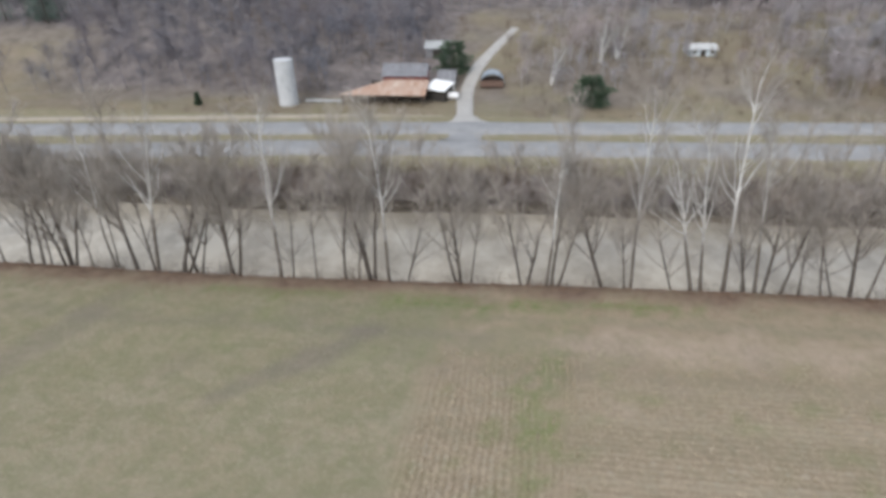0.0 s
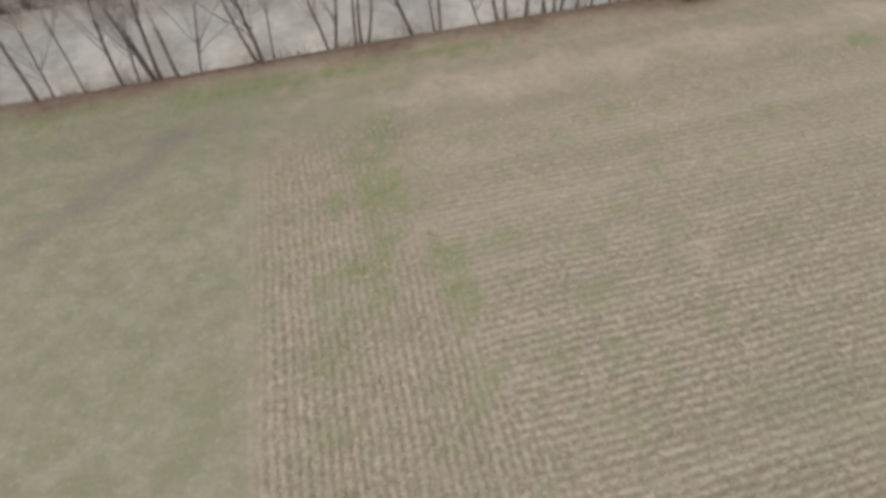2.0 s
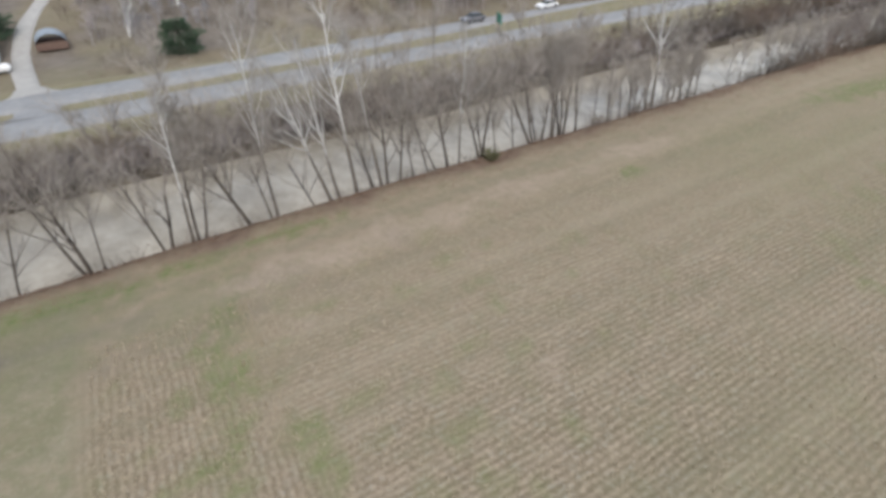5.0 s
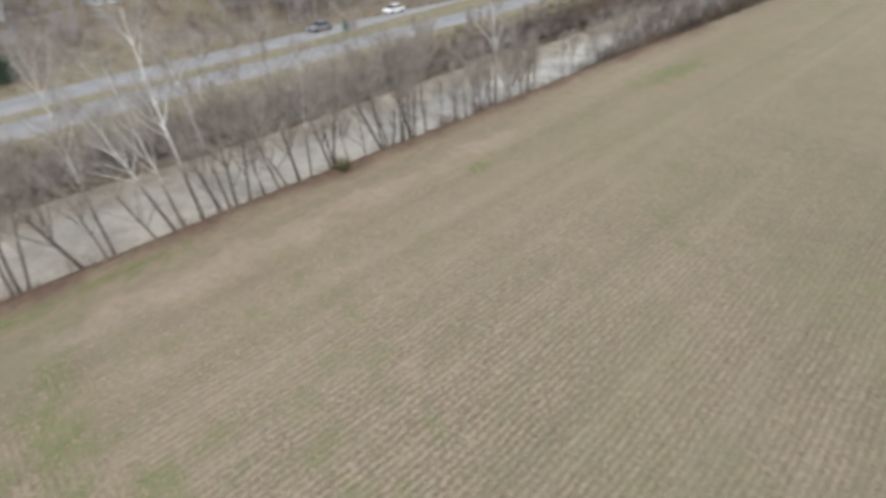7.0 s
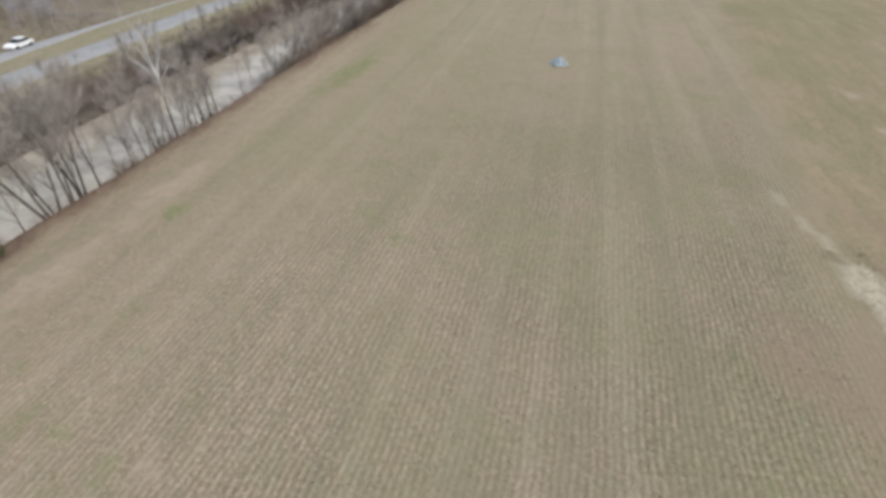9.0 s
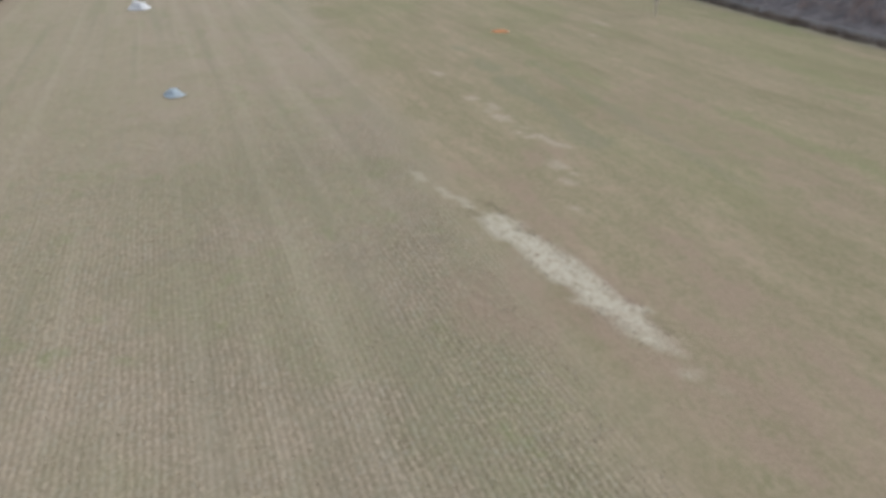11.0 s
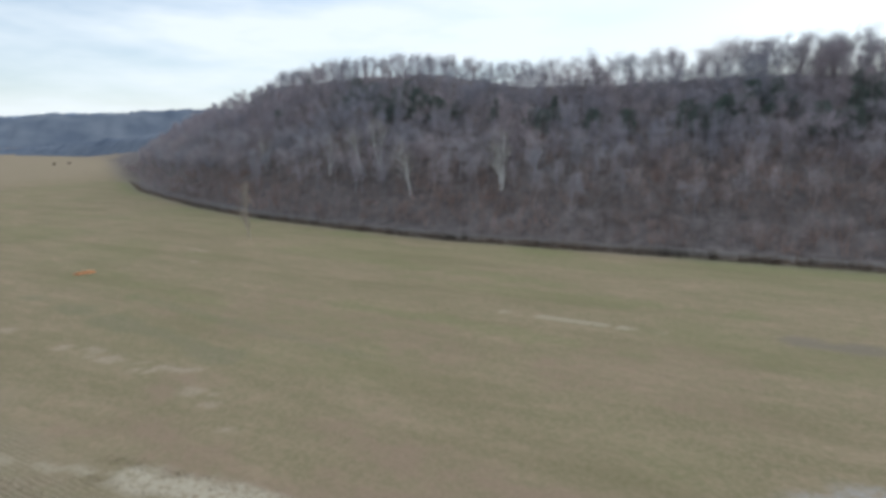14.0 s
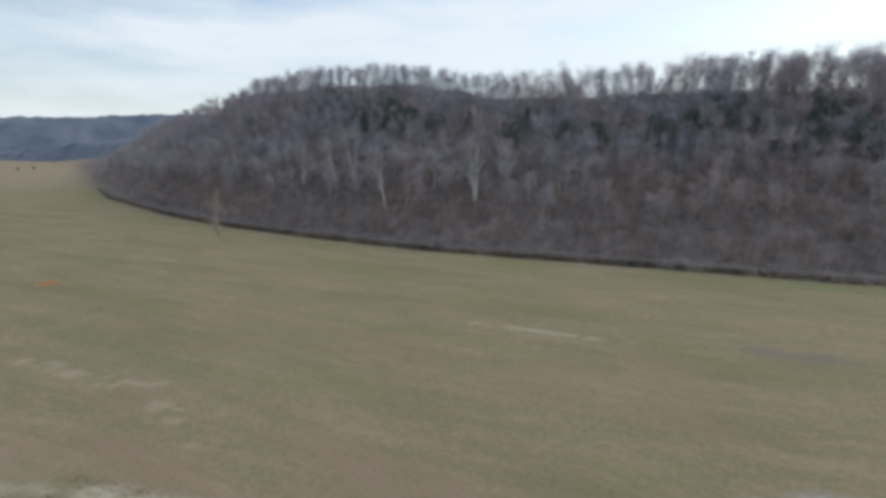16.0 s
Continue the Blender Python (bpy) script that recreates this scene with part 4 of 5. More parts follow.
for _ in range(2300):
    x = R.uniform(-70, 170)
    places.append((x, float(far_bank_y(x)) + R.triangular(1.0, 1.8, 6.5), R.uniform(0.35, 1.0), R.uniform(0, 6.28)))
for _ in range(500):
    x = R.uniform(-80, 190)
    places.append((x, R.uniform(60.8, 61.6) + 4.5 * float(step(-40, 40, x)) - 4, R.uniform(0.3, 0.6), R.uniform(0, 6.28)))
scatter("brush", brush_kinds, places, M_BRUSH, "leafless brown brush along the far river bank", "brush")
places = []
for _ in range(600):
    x = R.uniform(44, 200)
    if 63 < x < 76:
        continue
    places.append((x, float(bank_y(x)) + R.uniform(0.2, 3.0), R.uniform(0.7, 1.5) * (1.45 if x > 90 else 1.0 if x > 76 else 0.62), R.uniform(0, 6.28)))
for _ in range(900):
    x = R.uniform(-70, 190)
    places.append((x, float(bank_y(x)) + R.uniform(0.2, 2.6), R.uniform(0.25, 0.7), R.uniform(0, 6.28)))
scatter("brush", brush_kinds, places, M_BRUSH, "low bare brush between the bank trees", "brush")
places = []
for _ in range(150):
    x = R.uniform(84, 240)
    places.append((x, float(bank_y(x)) + R.uniform(-0.2, 2.5), R.uniform(0.45, 0.75), R.uniform(0, 6.28)))
scatter("woods", light_kinds, places, M_THICKET, "grey-brown thicket of bare trees farther along the bank", "woods")
places = []
for _ in range(2300):
    x = R.triangular(-110, 20, 300)
    places.append((x, float(edge_y(x)) - R.triangular(-0.4, 0.8, 2.6), R.uniform(0.42, 0.8), R.uniform(0, 6.28)))
scatter("brush", brush_kinds, places, M_BRUSH, "dark brown brush along the field's edge", "brush")
places = []
for _ in range(900):
    x = R.uniform(-110, 330)
    places.append((x, float(edge_y(x)) - R.uniform(13, 60), R.uniform(0.7, 1.6), R.uniform(0, 6.28)))
for _ in range(1700):
    x = R.uniform(-60, 230)
    places.append((x, float(edge_y(x)) - R.uniform(10, 42), R.uniform(0.8, 1.7), R.uniform(0, 6.28)))
scatter("brush", brush_kinds, places, M_UNDER, "tangled brown undergrowth at the foot of the woods", "brush")
places = []
for _ in range(820):
    x = R.triangular(-90, -20, 230)
    places.append((x, float(edge_y(x)) - R.uniform(66, 88), R.uniform(0.7, 1.9), R.uniform(0, 6.28)))
scatter("brush", brush_kinds, places, M_WOODS, "grey undergrowth between the trees of the crest", "brush")
places = []
for _ in range(1300):
    x = R.uniform(-70, 230)
    places.append((x, float(edge_y(x)) - R.uniform(36, 74), R.uniform(1.0, 2.4), R.uniform(0, 6.28)))
scatter("brush", brush_kinds, places, M_UPPER, "brown-grey saplings filling the upper slope", "brush")
places = []
for _ in range(1300):
    px, py = R.uniform(-60, 110), R.uniform(82, 150)
    if abs(px + 3) > 4 and not (-28 < px < -4 and py < 108):
        places.append((px, py, R.uniform(0.3, 0.8) * (1.0 if py < 100 else 1.5), R.uniform(0, 6.28)))
scatter("brush", brush_kinds, places, M_BRUSH, "dry weeds and bushes in the rough pasture", "brush")

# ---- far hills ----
# distance haze is painted into the hills' blue base colours
k = Nodes("haze_tinted_hills", 1.0, 0.0, 0.0)
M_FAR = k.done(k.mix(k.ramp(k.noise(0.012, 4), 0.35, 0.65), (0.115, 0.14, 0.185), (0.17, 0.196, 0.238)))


# the farther range carries more painted haze, so it is paler and bluer
k = Nodes("pale_haze_tinted_hills", 1.0, 0.0, 0.0)
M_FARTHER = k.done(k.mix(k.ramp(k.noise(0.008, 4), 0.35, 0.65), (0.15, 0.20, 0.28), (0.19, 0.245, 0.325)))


def ridge(ends, crest, depth, seed, material, label, lump=9.0, grain=26.0, n=150):
    """A long far ridge between two ends, with wooded lumps along its crest. crest: heights from end to end."""
    p, q = Vector(ends[0]), Vector(ends[1])
    d = (q - p).normalized()
    side = Vector((-d.y, d.x))
    length = (q - p).length
    verts, faces, m = [], [], 16
    for i in range(n + 1):
        u = length * i / n
        h = float(np.interp(i / n, np.linspace(0, 1, len(crest)), crest)) * (0.9 + 0.2 * float(vnoise(u + seed * 311.0, seed * 77.0, 260.0, 2)))
        for j in range(m + 1):
            w = (j / m - 0.5) * depth
            f = math.cos((j / m - 0.5) * math.pi) ** 1.2
            z = -4 + h * f + lump * (float(vnoise(u + 900, w + seed * 50, grain, 3)) - 0.5) * min(1.0, f * 3) * 2
            verts.append((p.x + d.x * u + side.x * w, p.y + d.y * u + side.y * w, z))
    for i in range(n):
        for j in range(m):
            a = i * (m + 1) + j
            faces.append((a, a + 1, a + m + 2, a + m + 1))
    ob = new("backdrop", mesh_of("backdrop", verts, faces, [material], True))
    return tagged(ob, label, "hills", kind="structure")


HILLS = "far wooded hills, coloured blue for distance haze"
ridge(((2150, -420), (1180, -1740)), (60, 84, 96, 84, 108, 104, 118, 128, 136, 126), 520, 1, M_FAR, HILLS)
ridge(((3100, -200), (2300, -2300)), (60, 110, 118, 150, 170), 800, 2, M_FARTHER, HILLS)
ridge(((1250, -330), (960, -760)), (9, 11, 10, 14, 19, 24), 90, 3, M_FAR, "belt of bare trees beyond the far field, tinted blue for haze", 6.0, 14.0)
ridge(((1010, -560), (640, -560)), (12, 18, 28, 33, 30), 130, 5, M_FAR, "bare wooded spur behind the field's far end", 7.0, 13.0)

# ---- farm across the river ----
def silo(x, y, radius, tall):
    z = ground_z(x, y) - 0.2
    thing = new("silo")
    thing.location = (x, y, z)
    bm = bmesh.new()
    bmesh.ops.create_cone(bm, cap_ends=True, segments=28, radius1=radius, radius2=radius * 0.97, depth=tall, matrix=Matrix.Translation((0, 0, tall / 2)))
    part("body", bm, M_CONCRETE, thing)
    for i in range(9):
        bm = bmesh.new()
        bmesh.ops.create_cone(bm, cap_ends=False, segments=28, radius1=radius * 1.012, radius2=radius * 1.012, depth=0.07, matrix=Matrix.Translation((0, 0, 0.5 + i * (tall - 1) / 8)))
        part("hoop", bm, M_CONCRETE, thing)
    return tagged(thing, "pale grey concrete stave silo without a roof", "silo")


silo(-35.7, 93.0, 1.62, 7.7)


def building(name, x, y, w, d, wall_h, ridge_h, wall_m, roof_m, label, category, turn=0.0, shed=False):
    """A gabled (or single-pitch) building with boards, a door and an overhanging roof."""
    z = min(ground_z(x + a, y + b) for a in (-w / 2, w / 2) for b in (-d / 2, d / 2)) - 0.1
    thing = new(name)
    thing.matrix_basis = pose(x, y, z, 0, 0, turn)
    bm = bmesh.new()
    a, b = w / 2, d / 2
    prof = [(-b, 0), (b, 0), (b, ridge_h if shed else wall_h), (-b, wall_h)] if shed else [(-b, 0), (b, 0), (b, wall_h), (0, ridge_h), (-b, wall_h)]
    left = [bm.verts.new((-a, p, q)) for p, q in prof]
    right = [bm.verts.new((a, p, q)) for p, q in prof]
    bm.faces.new(left[::-1])
    bm.faces.new(right)
    for i in range(len(prof)):
        j = (i + 1) % len(prof)
        bm.faces.new((left[i], left[j], right[j], right[i]))
    part("wall", bm, wall_m, thing)
    o = 0.35
    if shed:
        sides = [((-b - o, wall_h - o * (ridge_h - wall_h) / d), (b + o, ridge_h + o * (ridge_h - wall_h) / d))]
    else:
        g = (ridge_h - wall_h) / b
        sides = [((-b - o, wall_h - o * g), (0, ridge_h)), ((0, ridge_h), (b + o, wall_h - o * g))]
    for (p0, q0), (p1, q1) in sides:
        sheets = max(3, int(w / 0.95))
        for i in range(sheets):
            bm = bmesh.new()
            x0, x1 = -a - o + (w + 2 * o) * i / sheets, -a - o + (w + 2 * o) * (i + 1) / sheets - 0.03
            lift = 0.06 + 0.02 * (i % 2)
            slab(bm, [(x0, p0, q0 + lift), (x1, p0, q0 + lift), (x1, p1, q1 + lift), (x0, p1, q1 + lift)], 0.05)
            part("roof_sheet", bm, roof_m, thing)
    # a closed near-black slab stands for the shade of an open doorway
    bm = bmesh.new()
    half = 0.5 if name == "house" else min(1.2, w * 0.2)
    box(bm, -half, -b - 0.06, 0.0, half, -b + 0.02, min(2.4, wall_h * 0.85))
    part("door", bm, M_DARK, thing, "near-black slab for the shade in a doorway")
    for u in (-0.32, 0.32) if name == "house" else ():
        bm = bmesh.new()
        box(bm, u * w - 0.32, -b - 0.05, wall_h * 0.42, u * w + 0.32, -b + 0.02, wall_h * 0.8)
        window = part("window", bm, M_GLASS, thing)
        bm = bmesh.new()
        for z0, z1 in ((wall_h * 0.8, wall_h * 0.8 + 0.09), (wall_h * 0.42 - 0.09, wall_h * 0.42)):
            box(bm, u * w - 0.4, -b - 0.08, z0, u * w + 0.4, -b + 0.02, z1)
        part("window_frame", bm, M_WHITE_PAINT, window)
    return tagged(thing, label, category)


building("barn", -16.4, 102.2, 7.6, 5.0, 3.8, 5.3, M_OLDRED, M_TIN, "weathered red barn with a grey sheet roof", "barn")


def barn_wing(x0, x1, y0, y1, low, high, hip):
    """The low open wing in front of the barn: posts, a back wall near black for the shade under the roof, and rusty
    sheets that narrow to a hip.
    """
    z = ground_z(x0 + 5, y0) - 0.1
    thing = new("barn_wing")
    thing.location = (x0, y0, z)
    w, d = x1 - x0, y1 - y0
    bm = bmesh.new()
    box(bm, hip * 0.6, d - 0.5, 0, w - 0.2, d - 0.3, high - 0.1)
    part("back_wall", bm, M_DARK, thing)
    for i in range(7):
        bm = bmesh.new()
        box(bm, 0.4 + i * (w - 0.8) / 6 - 0.09, 0.3, 0, 0.4 + i * (w - 0.8) / 6 + 0.09, 0.48, low - 0.02)
        part("post", bm, M_BARK, thing)
    n = 17
    for i in range(n):
        a, b = w * i / n, w * (i + 1) / n - 0.03
        fa, fb = min(1.0, (a + 0.3) / hip), min(1.0, (b + 0.3) / hip)
        lift = 0.02 * (i % 2)
        bm = bmesh.new()
        slab(bm, [(a, 0, low + lift), (b, 0, low + lift), (b, d * fb, low + (high - low) * fb + lift), (a, d * fa, low + (high - low) * fa + lift)], 0.05)
        part("roof_sheet", bm, M_RUST, thing)
    return tagged(thing, "low open barn wing under a hipped rusty sheet roof", "barn")


barn_wing(-26.6, -11.9, 92.8, 99.3, 1.9, 3.1, 7.5)
def low_wall(x0, x1, y, tall):
    """A long low concrete feed bunk on short feet."""
    z = ground_z((x0 + x1) / 2, y)
    thing = new("feed_bunk")
    thing.location = (x0, y, z)
    bm = bmesh.new()
    box(bm, 0, 0, tall * 0.4, x1 - x0, 0.12, tall)
    box(bm, 0, 0.88, tall * 0.4, x1 - x0, 1.0, tall)
    box(bm, 0, 0.12, tall * 0.4, x1 - x0, 0.88, tall * 0.55)
    part("trough", bm, M_SHEET, thing)
    for i in range(4):
        bm = bmesh.new()
        u = 0.3 + i * (x1 - x0 - 0.9) / 3
        box(bm, u, 0.1, -0.1, u + 0.3, 0.9, tall * 0.4)
        part("foot", bm, M_CONCRETE, thing)
    return tagged(thing, "long low pale concrete feed bunk beside the silo", "feed bunk")


low_wall(-33.2, -26.9, 94.0, 0.45)
building("shed", -10.0, 97.8, 3.8, 2.6, 2.1, 2.9, M_DARK, M_WHITE_PAINT, "small shed with a bright white sheet roof", "shed", turn=-30, shed=True)
building("house", -9.2, 104.5, 2.8, 4.0, 2.2, 3.5, M_PLASTER, M_TIN, "small pale farmhouse with a dark grey roof", "house")
building("shed", -12.2, 118.0, 4.6, 4.0, 2.2, 3.2, M_TIN, M_SHEET, "pale-roofed outbuilding among the trees", "shed")
building("house", 40.4, 121.0, 5.2, 4.0, 1.5, 2.2, M_BLUE_TARP, M_PLASTER, "long low pale-blue house with a dull white roof", "house", turn=4)


def gas_tank(x, y):
    """A white gas tank on two feet."""
    thing = new("gas_tank")
    thing.location = (x, y, ground_z(x, y))
    bm = bmesh.new()
    bmesh.ops.create_uvsphere(bm, u_segments=20, v_segments=12, radius=0.55)
    for v in bm.verts:
        v.co = Vector((v.co.x + (0.6 if v.co.x > 0 else -0.6), v.co.y, v.co.z + 0.85))
    part("tank", bm, M_WHITE_PAINT, thing)
    for a in (-0.6, 0.6):
        bm = bmesh.new()
        box(bm, a - 0.1, -0.3, 0, a + 0.1, 0.3, 0.45)
        part("foot", bm, M_TIN, thing)
    return tagged(thing, "small white gas tank beside the shed", "tank")


gas_tank(-7.6, 97.2)


def arch_shed(x, y, w, d):
    thing = new("arch_shed")
    thing.location = (x, y, ground_z(x, y) - 0.1)
    bm = bmesh.new()
    rings = []
    for yy in (-d / 2, d / 2):
        rings.append([bm.verts.new((w / 2 * math.cos(math.pi * i / 12), yy, 0.5 + (w * 0.42) * math.sin(math.pi * i / 12))) for i in range(13)])
    for i in range(12):
        bm.faces.new((rings[0][i], rings[0][i + 1], rings[1][i + 1], rings[1][i]))
    part("roof", bm, M_SLATE, thing)
    bm = bmesh.new()
    box(bm, -w / 2 + 0.1, -d / 2 + 0.1, 0, w / 2 - 0.1, d / 2 - 0.1, 1.0)
    part("wall", bm, M_BROWNBOARD, thing, "dull brown boarded side")
    return tagged(thing, "small arched shed with a blue-grey metal roof", "shed")


arch_shed(-0.9, 105.5, 4.4, 4.5)


def evergreen(tall, wide, seed, label, slim=False, needles=M_NEEDLE, count=5200):
    """An evergreen: a trunk and a crown of many short needle sprays."""
    rng = np.random.RandomState(seed)
    thing = new("evergreen_tree")
    g = Twigs()
    g.limb(np.array([(0, 0, -0.3), (0, 0, tall * 0.5), (0, 0, tall * 0.93)]), np.array([0.2, 0.13, 0.04]), 6)
    v, t = g.arrays()
    ob = new("trunk", tri_mesh("trunk", v, t, M_BARK))
    ob.parent = thing
    g = Twigs()
    for _ in range(count):
        f = rng.uniform(0.06, 1.0)
        shape = (1.05 - f) * 1.05 if slim else math.sin(math.pi * min(1.0, (1 - f) * 0.62 + 0.12)) ** 0.8
        a = rng.uniform(0, 6.28)
        r = wide * shape * rng.uniform(0.25, 1.0) ** 0.5 * (0.8 + 0.35 * math.sin(f * 23 + seed) * math.sin(f * 7))
        r *= 0.86 + 0.2 * math.sin(3 * a + f * 9 + seed)
        p = np.array((math.cos(a) * r, math.sin(a) * r, f * tall))
        w = np.array((math.cos(a), math.sin(a), rng.uniform(-0.1, 0.9)))
        w /= np.linalg.norm(w)
        g.blade(p, p + off_way(rng, w, rng.uniform(0, 0.9)) * rng.uniform(0.25, 0.6), 0.07, rng)
    v, t = g.arrays()
    ob = tagged(new("crown", tri_mesh("crown", v, t, needles)), kind="stuff")
    ob.parent = thing
    return tagged(thing, label, "tree")


def at_ground(x, y, scale=1.0, turn=0.0):
    return pose(x, y, ground_z(x, y) - 0.1, 0, 0, turn) @ Matrix.Scale(scale, 4)


plant(evergreen(2.9, 0.9, 9, "narrow dark shrub at the wood's edge", True), at_ground(-51.3, 91.5, 0.75))
cedar = plant(evergreen(5.0, 3.9, 3, "dense dark-green round cedar in the rough pasture"), at_ground(15.6, 94.0))
plant(evergreen(6.0, 4.0, 4, "dark-green evergreen tree behind the barn"), at_ground(-8.4, 108.5))
pine = evergreen(9.0, 4.0, 5, "dark-green conical pine among bare hillside trees", True, needles=M_CEDAR, count=2600)
tagged(pine, group="pines on the hillside")
plant(pine, at_ground(69.6, -174.7, 0.95))
plant(pine, at_ground(51.1, -174.8, 0.95, 70))
hill_cedar = evergreen(8.0, 3.4, 6, "dull green cedar among bare hillside trees", needles=M_CEDAR, count=1800)
tagged(hill_cedar, group="cedars on the hillside")
rng = random.Random(8)
for cx, cy, count, spread in ((142, -192, 5, 8), (130, -192, 5, 7), (112, -180, 7, 8), (99, -177, 6, 7), (89, -175, 4, 5), (103, -185, 6, 8), (173, -190, 2, 3), (56, -170, 3, 4), (9, -172, 5, 6), (0, -174, 6, 6), (-6, -180, 7, 8), (-27, -170, 5, 6),
                              (-34, -170, 7, 7), (-31, -181, 6, 8), (-19, -169, 2, 4), (26, -172, 2, 5), (40, -171, 2, 4), (183, -222, 2, 3), (-107, 126, 5, 8)):
    for _ in range(count):
        plant(hill_cedar, at_ground(cx + rng.uniform(-1, 1) * spread, cy + rng.uniform(-0.5, 0.5) * spread, rng.uniform(0.65, 1.1), rng.uniform(0, 360)))

# white-limbed sycamores on the slope and in the pasture
SLOPE = "white sycamores on the hillside"
slope_kinds = [tree_thing(bare_tree(90 + i, 12.0 + i, 3 - i % 2, 0.33, 0.03, 13, 6, 8, 0.024, 0.25, 0.65), (M_WHITE, M_WHITE, M_PALE_TWIG), "tall white-barked sycamore among brown woods", group=SLOPE) for i in range(3)]
for i, (x, y) in enumerate(((56.9, -144.2), (84.1, -143.8), (155.7, -163.1), (119.9, -154.0), (107.6, -153.6), (102.6, -156.8), (20.0, 114.8), (9.9, 105.4), (23.5, 117.0))):
    plant(slope_kinds[i % 3], at_ground(x, y, rng.uniform(0.85, 1.1) * (0.62 if y > 0 else 1.4 if x == 56.9 else 1.1), rng.uniform(0, 360)))
poplar = tree_thing(bare_tree(99, 13.0, 1, 0.2, 0.0, 26, 6, 6, 0.02, 0.08, 0.25), (M_TAN_TWIG, M_TAN_TWIG, M_TAN_TWIG), "slender pale bare poplar at the field's edge")
plant(poplar, at_ground(105.0, -101.6))
g = shrub(150, 1.1, 70, 9, 0.02)
bush = new("bush", tri_mesh("bush", g[0], g[1], M_MOSS))
bush.matrix_basis = at_ground(30.2, 34.9)
tagged(bush, "low olive-green bush on the river bank", "bush")
g = shrub(151, 4.0, 70, 9, 0.09)
for x, y in ((569.0, -324.0), (583.0, -346.0)):
    bush = new("bush", tri_mesh("bush", g[0], g[1], M_BRUSH))
    bush.matrix_basis = at_ground(x, y, 0.55)
    tagged(bush, "dark bare bush standing alone in the far field", "bush", "bushes in the far field")


# ---- things left in the field and on the highway ----
def sheet(x, y, w, d, rise, seed, material, label, turn=0.0):
    """A crumpled sheet that lies on the grass."""
    bm = bmesh.new()
    n, m = 16, 12
    grid = []
    for i in range(n + 1):
        for j in range(m + 1):
            u, v = i / n - 0.5, j / m - 0.5
            k = float(vnoise(u * 9 + seed * 13, v * 9 + seed * 7, 2.0, 3))
            edge = 1 - max(abs(u), abs(v)) * 2
            wob = 1 + 0.35 * (float(vnoise(i * 0.7 + seed, j * 0.7, 3.0, 2)) - 0.5)
            grid.append(bm.verts.new((u * w * wob, v * d * wob, 0.05 + rise * k * min(1, edge * 1.5 + 0.05))))
    for i in range(n):
        for j in range(m):
            a = i * (m + 1) + j
            bm.faces.new((grid[a], grid[a + m + 1], grid[a + m + 2], grid[a + 1]))
    bmesh.ops.solidify(bm, geom=bm.faces[:], thickness=0.02)
    me = bpy.data.meshes.new("plastic_sheet")
    bm.to_mesh(me)
    bm.free()
    me.materials.append(material)
    ob = new("plastic_sheet", me)
    ob.matrix_basis = pose(x, y, ground_z(x, y), 0, 0, turn)
    return tagged(ob, label, "sheet")


sheet(90.2, -2.6, 2.4, 2.4, 1.7, 1, M_BLUE_TARP, "crumpled pale blue plastic sheet lying in the stubble", 20)
sheet(160.3, 1.6, 4.2, 3.4, 3.0, 2, M_WHITE_PAINT, "crumpled white plastic sheet lying in the field", 60)
sheet(218.7, -86.2, 3.6, 3.2, 2.4, 4, M_WHITE_PAINT, "small heap of white plastic sheet in the far grass", 30)
sheet(106.0, -63.0, 2.0, 3.4, 0.6, 3, M_ORANGE, "long orange plastic sheet lying in the grass", -20)


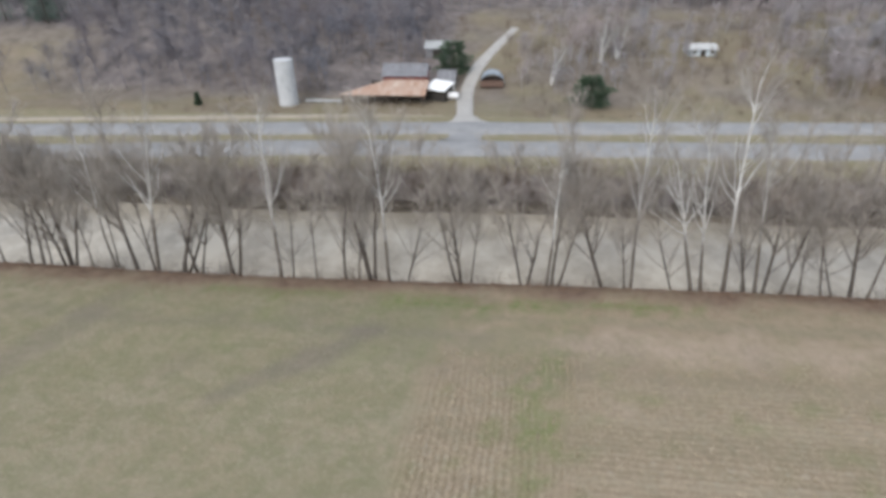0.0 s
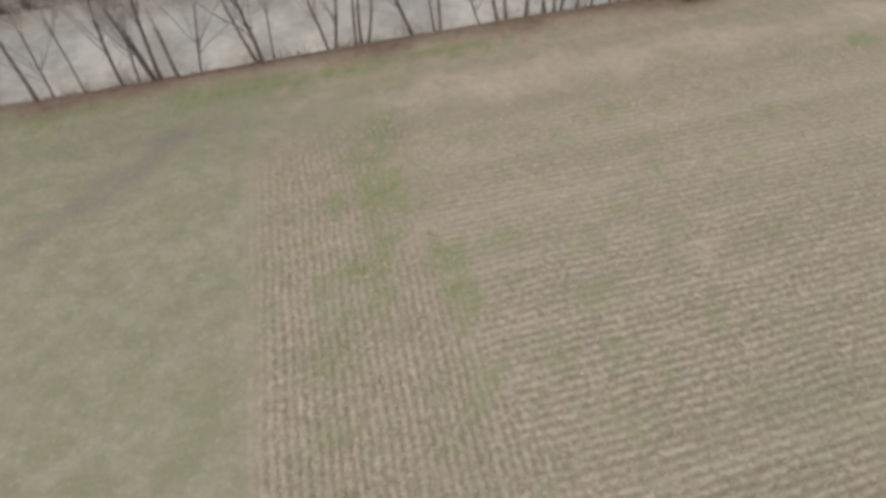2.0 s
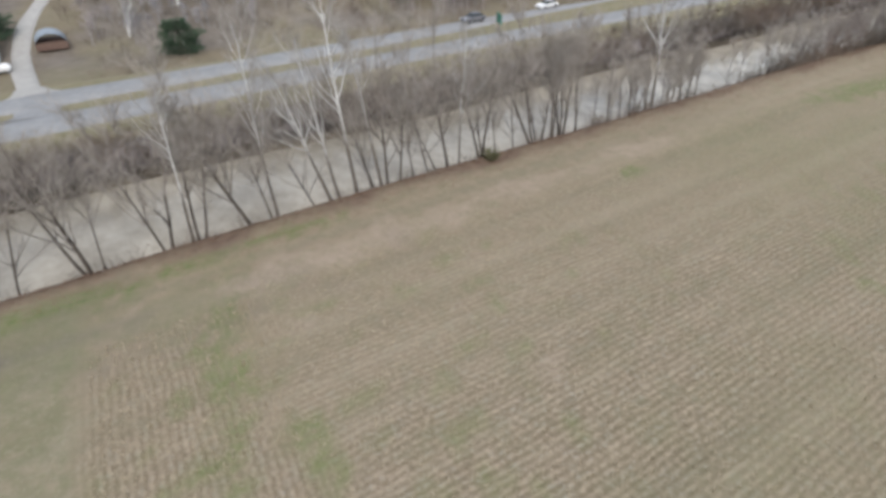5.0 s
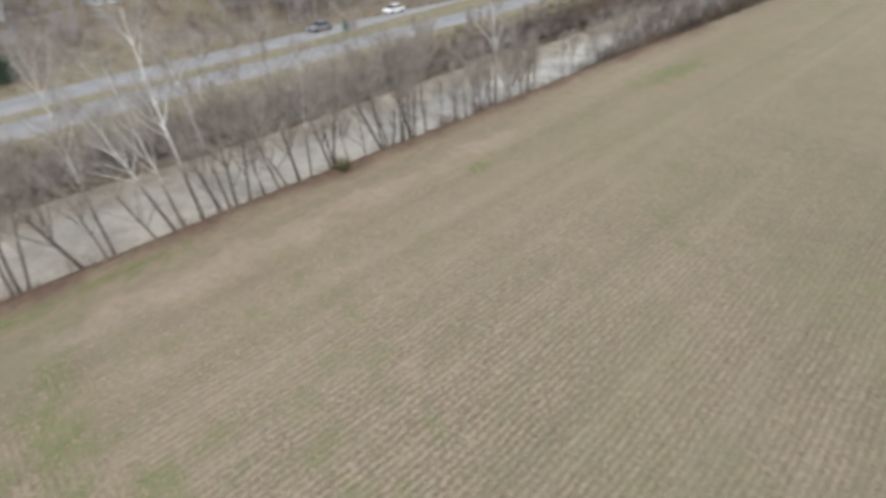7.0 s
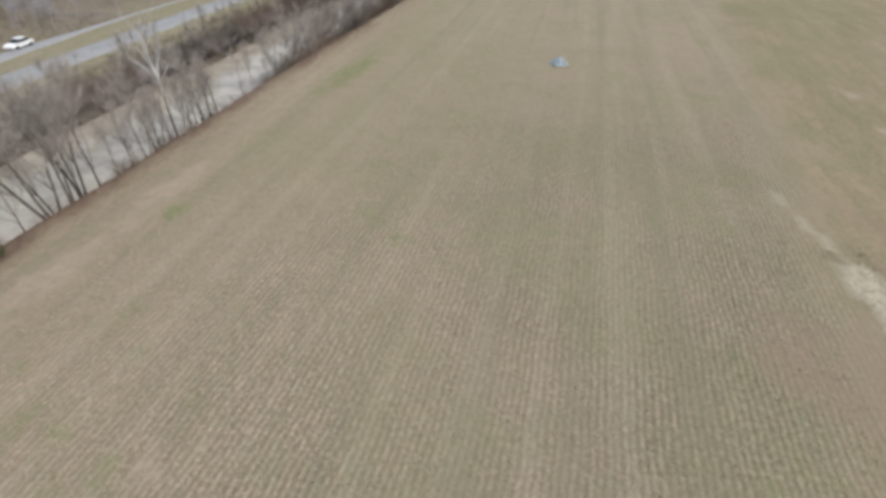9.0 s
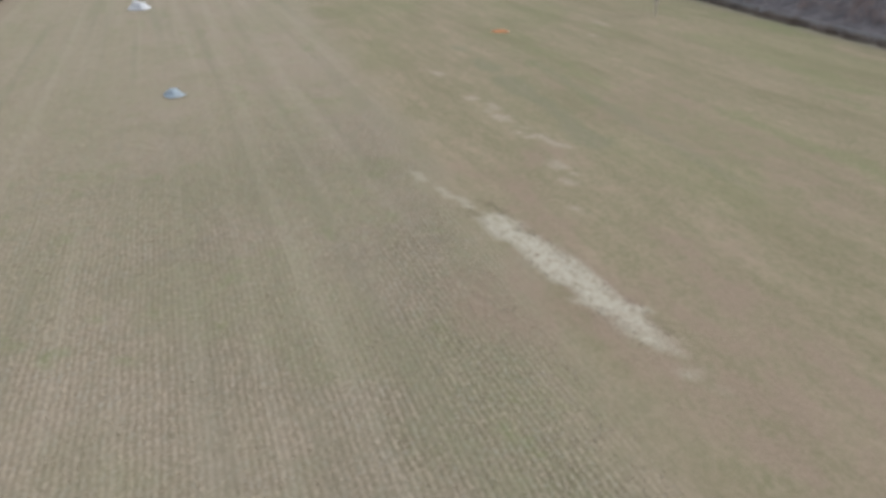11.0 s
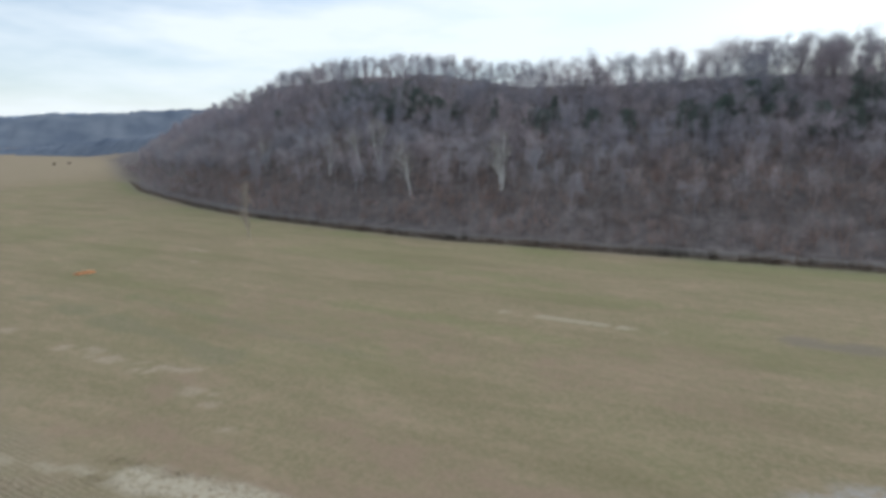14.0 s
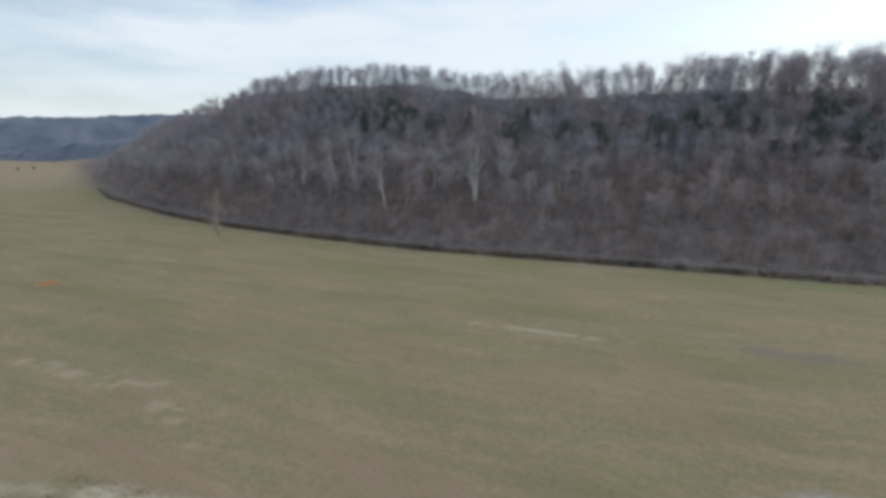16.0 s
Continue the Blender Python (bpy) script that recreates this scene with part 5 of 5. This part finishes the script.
def car(x, y, turn, paint, label):
    """A saloon car: body, cabin with windows, bumpers, lights and wheels."""
    thing = new("car")
    thing.matrix_basis = pose(x, y, ground_z(x, y) + 0.29, 0, 0, turn)
    bm = bmesh.new()
    side = [(-2.25, 0.35), (-2.3, 0.62), (-2.1, 0.9), (-1.0, 0.95), (1.0, 0.92), (2.1, 0.78), (2.28, 0.55), (2.2, 0.32)]
    lo = [bm.verts.new((a, -0.88, b)) for a, b in side]
    hi = [bm.verts.new((a, 0.88, b)) for a, b in side]
    bm.faces.new(lo)
    bm.faces.new(hi[::-1])
    for i in range(len(side)):
        j = (i + 1) % len(side)
        bm.faces.new((lo[j], lo[i], hi[i], hi[j]))
    bmesh.ops.bevel(bm, geom=bm.edges[:], offset=0.06, segments=2, affect="EDGES")
    part("body", bm, paint, thing)
    bm = bmesh.new()
    prof = [(-1.75, 0.93), (-1.15, 1.38), (0.25, 1.42), (1.05, 0.92)]
    lo = [bm.verts.new((a, -0.8 if b < 1 else -0.62, b)) for a, b in prof]
    hi = [bm.verts.new((a, 0.8 if b < 1 else 0.62, b)) for a, b in prof]
    bm.faces.new(lo)
    bm.faces.new(hi[::-1])
    for i in range(4):
        j = (i + 1) % 4
        bm.faces.new((lo[j], lo[i], hi[i], hi[j]))
    part("cabin_window", bm, M_GLASS, thing, "dark tinted car glass")
    bm = bmesh.new()
    slab(bm, [(-1.15, -0.63, 1.45), (0.25, -0.63, 1.47), (0.25, 0.63, 1.47), (-1.15, 0.63, 1.45)], 0.05)
    part("roof", bm, paint, thing)
    for a in (-1.4, 1.4):
        for b in (-0.84, 0.84):
            bm = bmesh.new()
            bmesh.ops.create_cone(bm, cap_ends=True, segments=20, radius1=0.33, radius2=0.33, depth=0.22, matrix=pose(a, b, 0.33, 90))
            wheel = part("wheel", bm, M_TYRE, thing)
            bm = bmesh.new()
            bmesh.ops.create_cone(bm, cap_ends=True, segments=16, radius1=0.2, radius2=0.18, depth=0.26, matrix=pose(a, b, 0.33, 90))
            part("rim", bm, M_TIN, wheel)
    for a, m in ((2.27, M_WHITE_PAINT), (-2.29, M_RED)):
        for b in (-0.62, 0.62):
            bm = bmesh.new()
            box(bm, a - 0.04, b - 0.16, 0.56, a + 0.02, b + 0.16, 0.68)
            part("headlight" if a > 0 else "tail_light", bm, m, thing)
    return tagged(thing, label, "car", "cars on the highway")


car(78.6, 81.3, 186, M_WHITE_PAINT, "white saloon car on the far carriageway")
car(60.2, 79.4, 184, M_TIN, "dark grey saloon car on the far carriageway")


def road_sign(x, y, turn):
    thing = new("road_sign")
    thing.matrix_basis = pose(x, y, ground_z(x, y), 0, 0, turn)
    for a in (-0.8, 0.8):
        bm = bmesh.new()
        box(bm, a - 0.05, 0.03, 0, a + 0.05, 0.13, 2.9)
        part("post", bm, M_TIN, thing)
    bm = bmesh.new()
    box(bm, -1.3, -0.03, 1.5, 1.3, 0.03, 3.0)
    part("panel", bm, M_SIGN, thing, "plain green highway sign panel")
    return tagged(thing, "green highway sign on two grey posts", "sign")


road_sign(59.6, 71.6, 70)


# ---- stubble and grass ----
def tufts(name, count, where, blades, tall, width, spread, material, label, category, seed):
    """Short blades in tufts over the ground, in one mesh."""
    r = np.random.RandomState(seed)
    x, y = where(r, count)
    n = len(x)
    bx = np.repeat(x, blades) + r.normal(0, spread, n * blades)
    by = np.repeat(y, blades) + r.normal(0, spread, n * blades)
    bz = height(bx, by)
    a = r.uniform(0, 2 * math.pi, n * blades)
    h = tall * r.uniform(0.5, 1.2, n * blades)
    lx, ly = np.cos(a), np.sin(a)
    ex = r.normal(0, 0.6, n * blades) * h
    ey = r.normal(0, 0.6, n * blades) * h
    v = np.empty((n * blades, 3, 3), np.float32)
    v[:, 0] = np.stack([bx - lx * width, by - ly * width, bz - 0.02], -1)
    v[:, 1] = np.stack([bx + lx * width, by + ly * width, bz - 0.02], -1)
    v[:, 2] = np.stack([bx + ex, by + ey, bz + h], -1)
    t = np.arange(n * blades * 3).reshape(-1, 3)
    return tagged(new(name, tri_mesh(name, v.reshape(-1, 3), t, material)), label, category, kind="stuff")


CR, SR = math.cos(ROW_TURN), math.sin(ROW_TURN)


def along_rows(r, count):
    u = r.uniform(2, 100, count * 2)
    k = np.round(r.uniform(-52, 70, count * 2)) * ROW_GAP + r.normal(0, 0.05, count * 2)
    x, y = u * CR - k * SR, u * SR + k * CR
    keep = (x > 4.5) & (y < 29) & (r.rand(count * 2) < np.clip(1.5 - np.hypot(x - 5, y) / 90, 0.1, 1))
    return x[keep][:count], y[keep][:count]


def along_strip(r, count):
    y = r.uniform(-12, 27.5, count)
    x = np.round(r.uniform(-5.2, 3.4, count) / STRIP_GAP) * STRIP_GAP + r.normal(0, 0.05, count) + STRIP_SLANT * y
    return x, y


def west_grass(r, count):
    return r.uniform(-48, -4.8, count), r.uniform(-2, 33, count)


def south_grass(r, count):
    x, y = r.uniform(-25, 95, count * 2), r.uniform(-95, -19, count * 2)
    return x[:count], y[:count]


def bank_litter(r, count):
    x = r.uniform(-50, 110, count)
    return x, bank_y(x) - r.triangular(-1.0, 0.5, 4.0, count)


def whole_field(r, count):
    return r.uniform(-2, 80, count), r.uniform(-24, 30, count)


tufts("corn_stubble", 36000, along_rows, 3, 0.13, 0.024, 0.06, M_STRAW, "rows of short pale crop stubble", "stubble", 21)
tufts("corn_stubble", 8000, along_strip, 3, 0.13, 0.024, 0.06, M_STRAW, "headland rows of short pale crop stubble", "stubble", 22)
tufts("straw_litter", 22000, whole_field, 2, 0.05, 0.03, 0.15, M_STRAW, "loose straw and leaves strewn over the stubble", "straw", 23)
tufts("grass", 10000, west_grass, 3, 0.05, 0.03, 0.4, M_DRY_GRASS, "short grey-green winter grass", "grass", 24)
tufts("grass", 14000, south_grass, 3, 0.05, 0.035, 0.5, M_DRY_GRASS, "short dry meadow grass", "grass", 25)


def strip_edges(r, count):
    u, side = r.uniform(-11, 11, count), r.choice([-1, 1], count)
    v = side * r.triangular(0.3, 1.2, 2.2, count)
    c, q = math.cos(0.11), math.sin(0.11)
    return 35 + u * c - v * q, -27.0 + u * q + v * c


tufts("weed_stalks", 300, strip_edges, 4, 0.12, 0.03, 0.3, M_BRUSH, "dark dead weeds along the sandy strip", "weeds", 27)
tufts("leaf_litter", 12000, bank_litter, 3, 0.06, 0.05, 0.2, M_LEAF, "fallen brown leaves along the river bank", "leaves", 26)
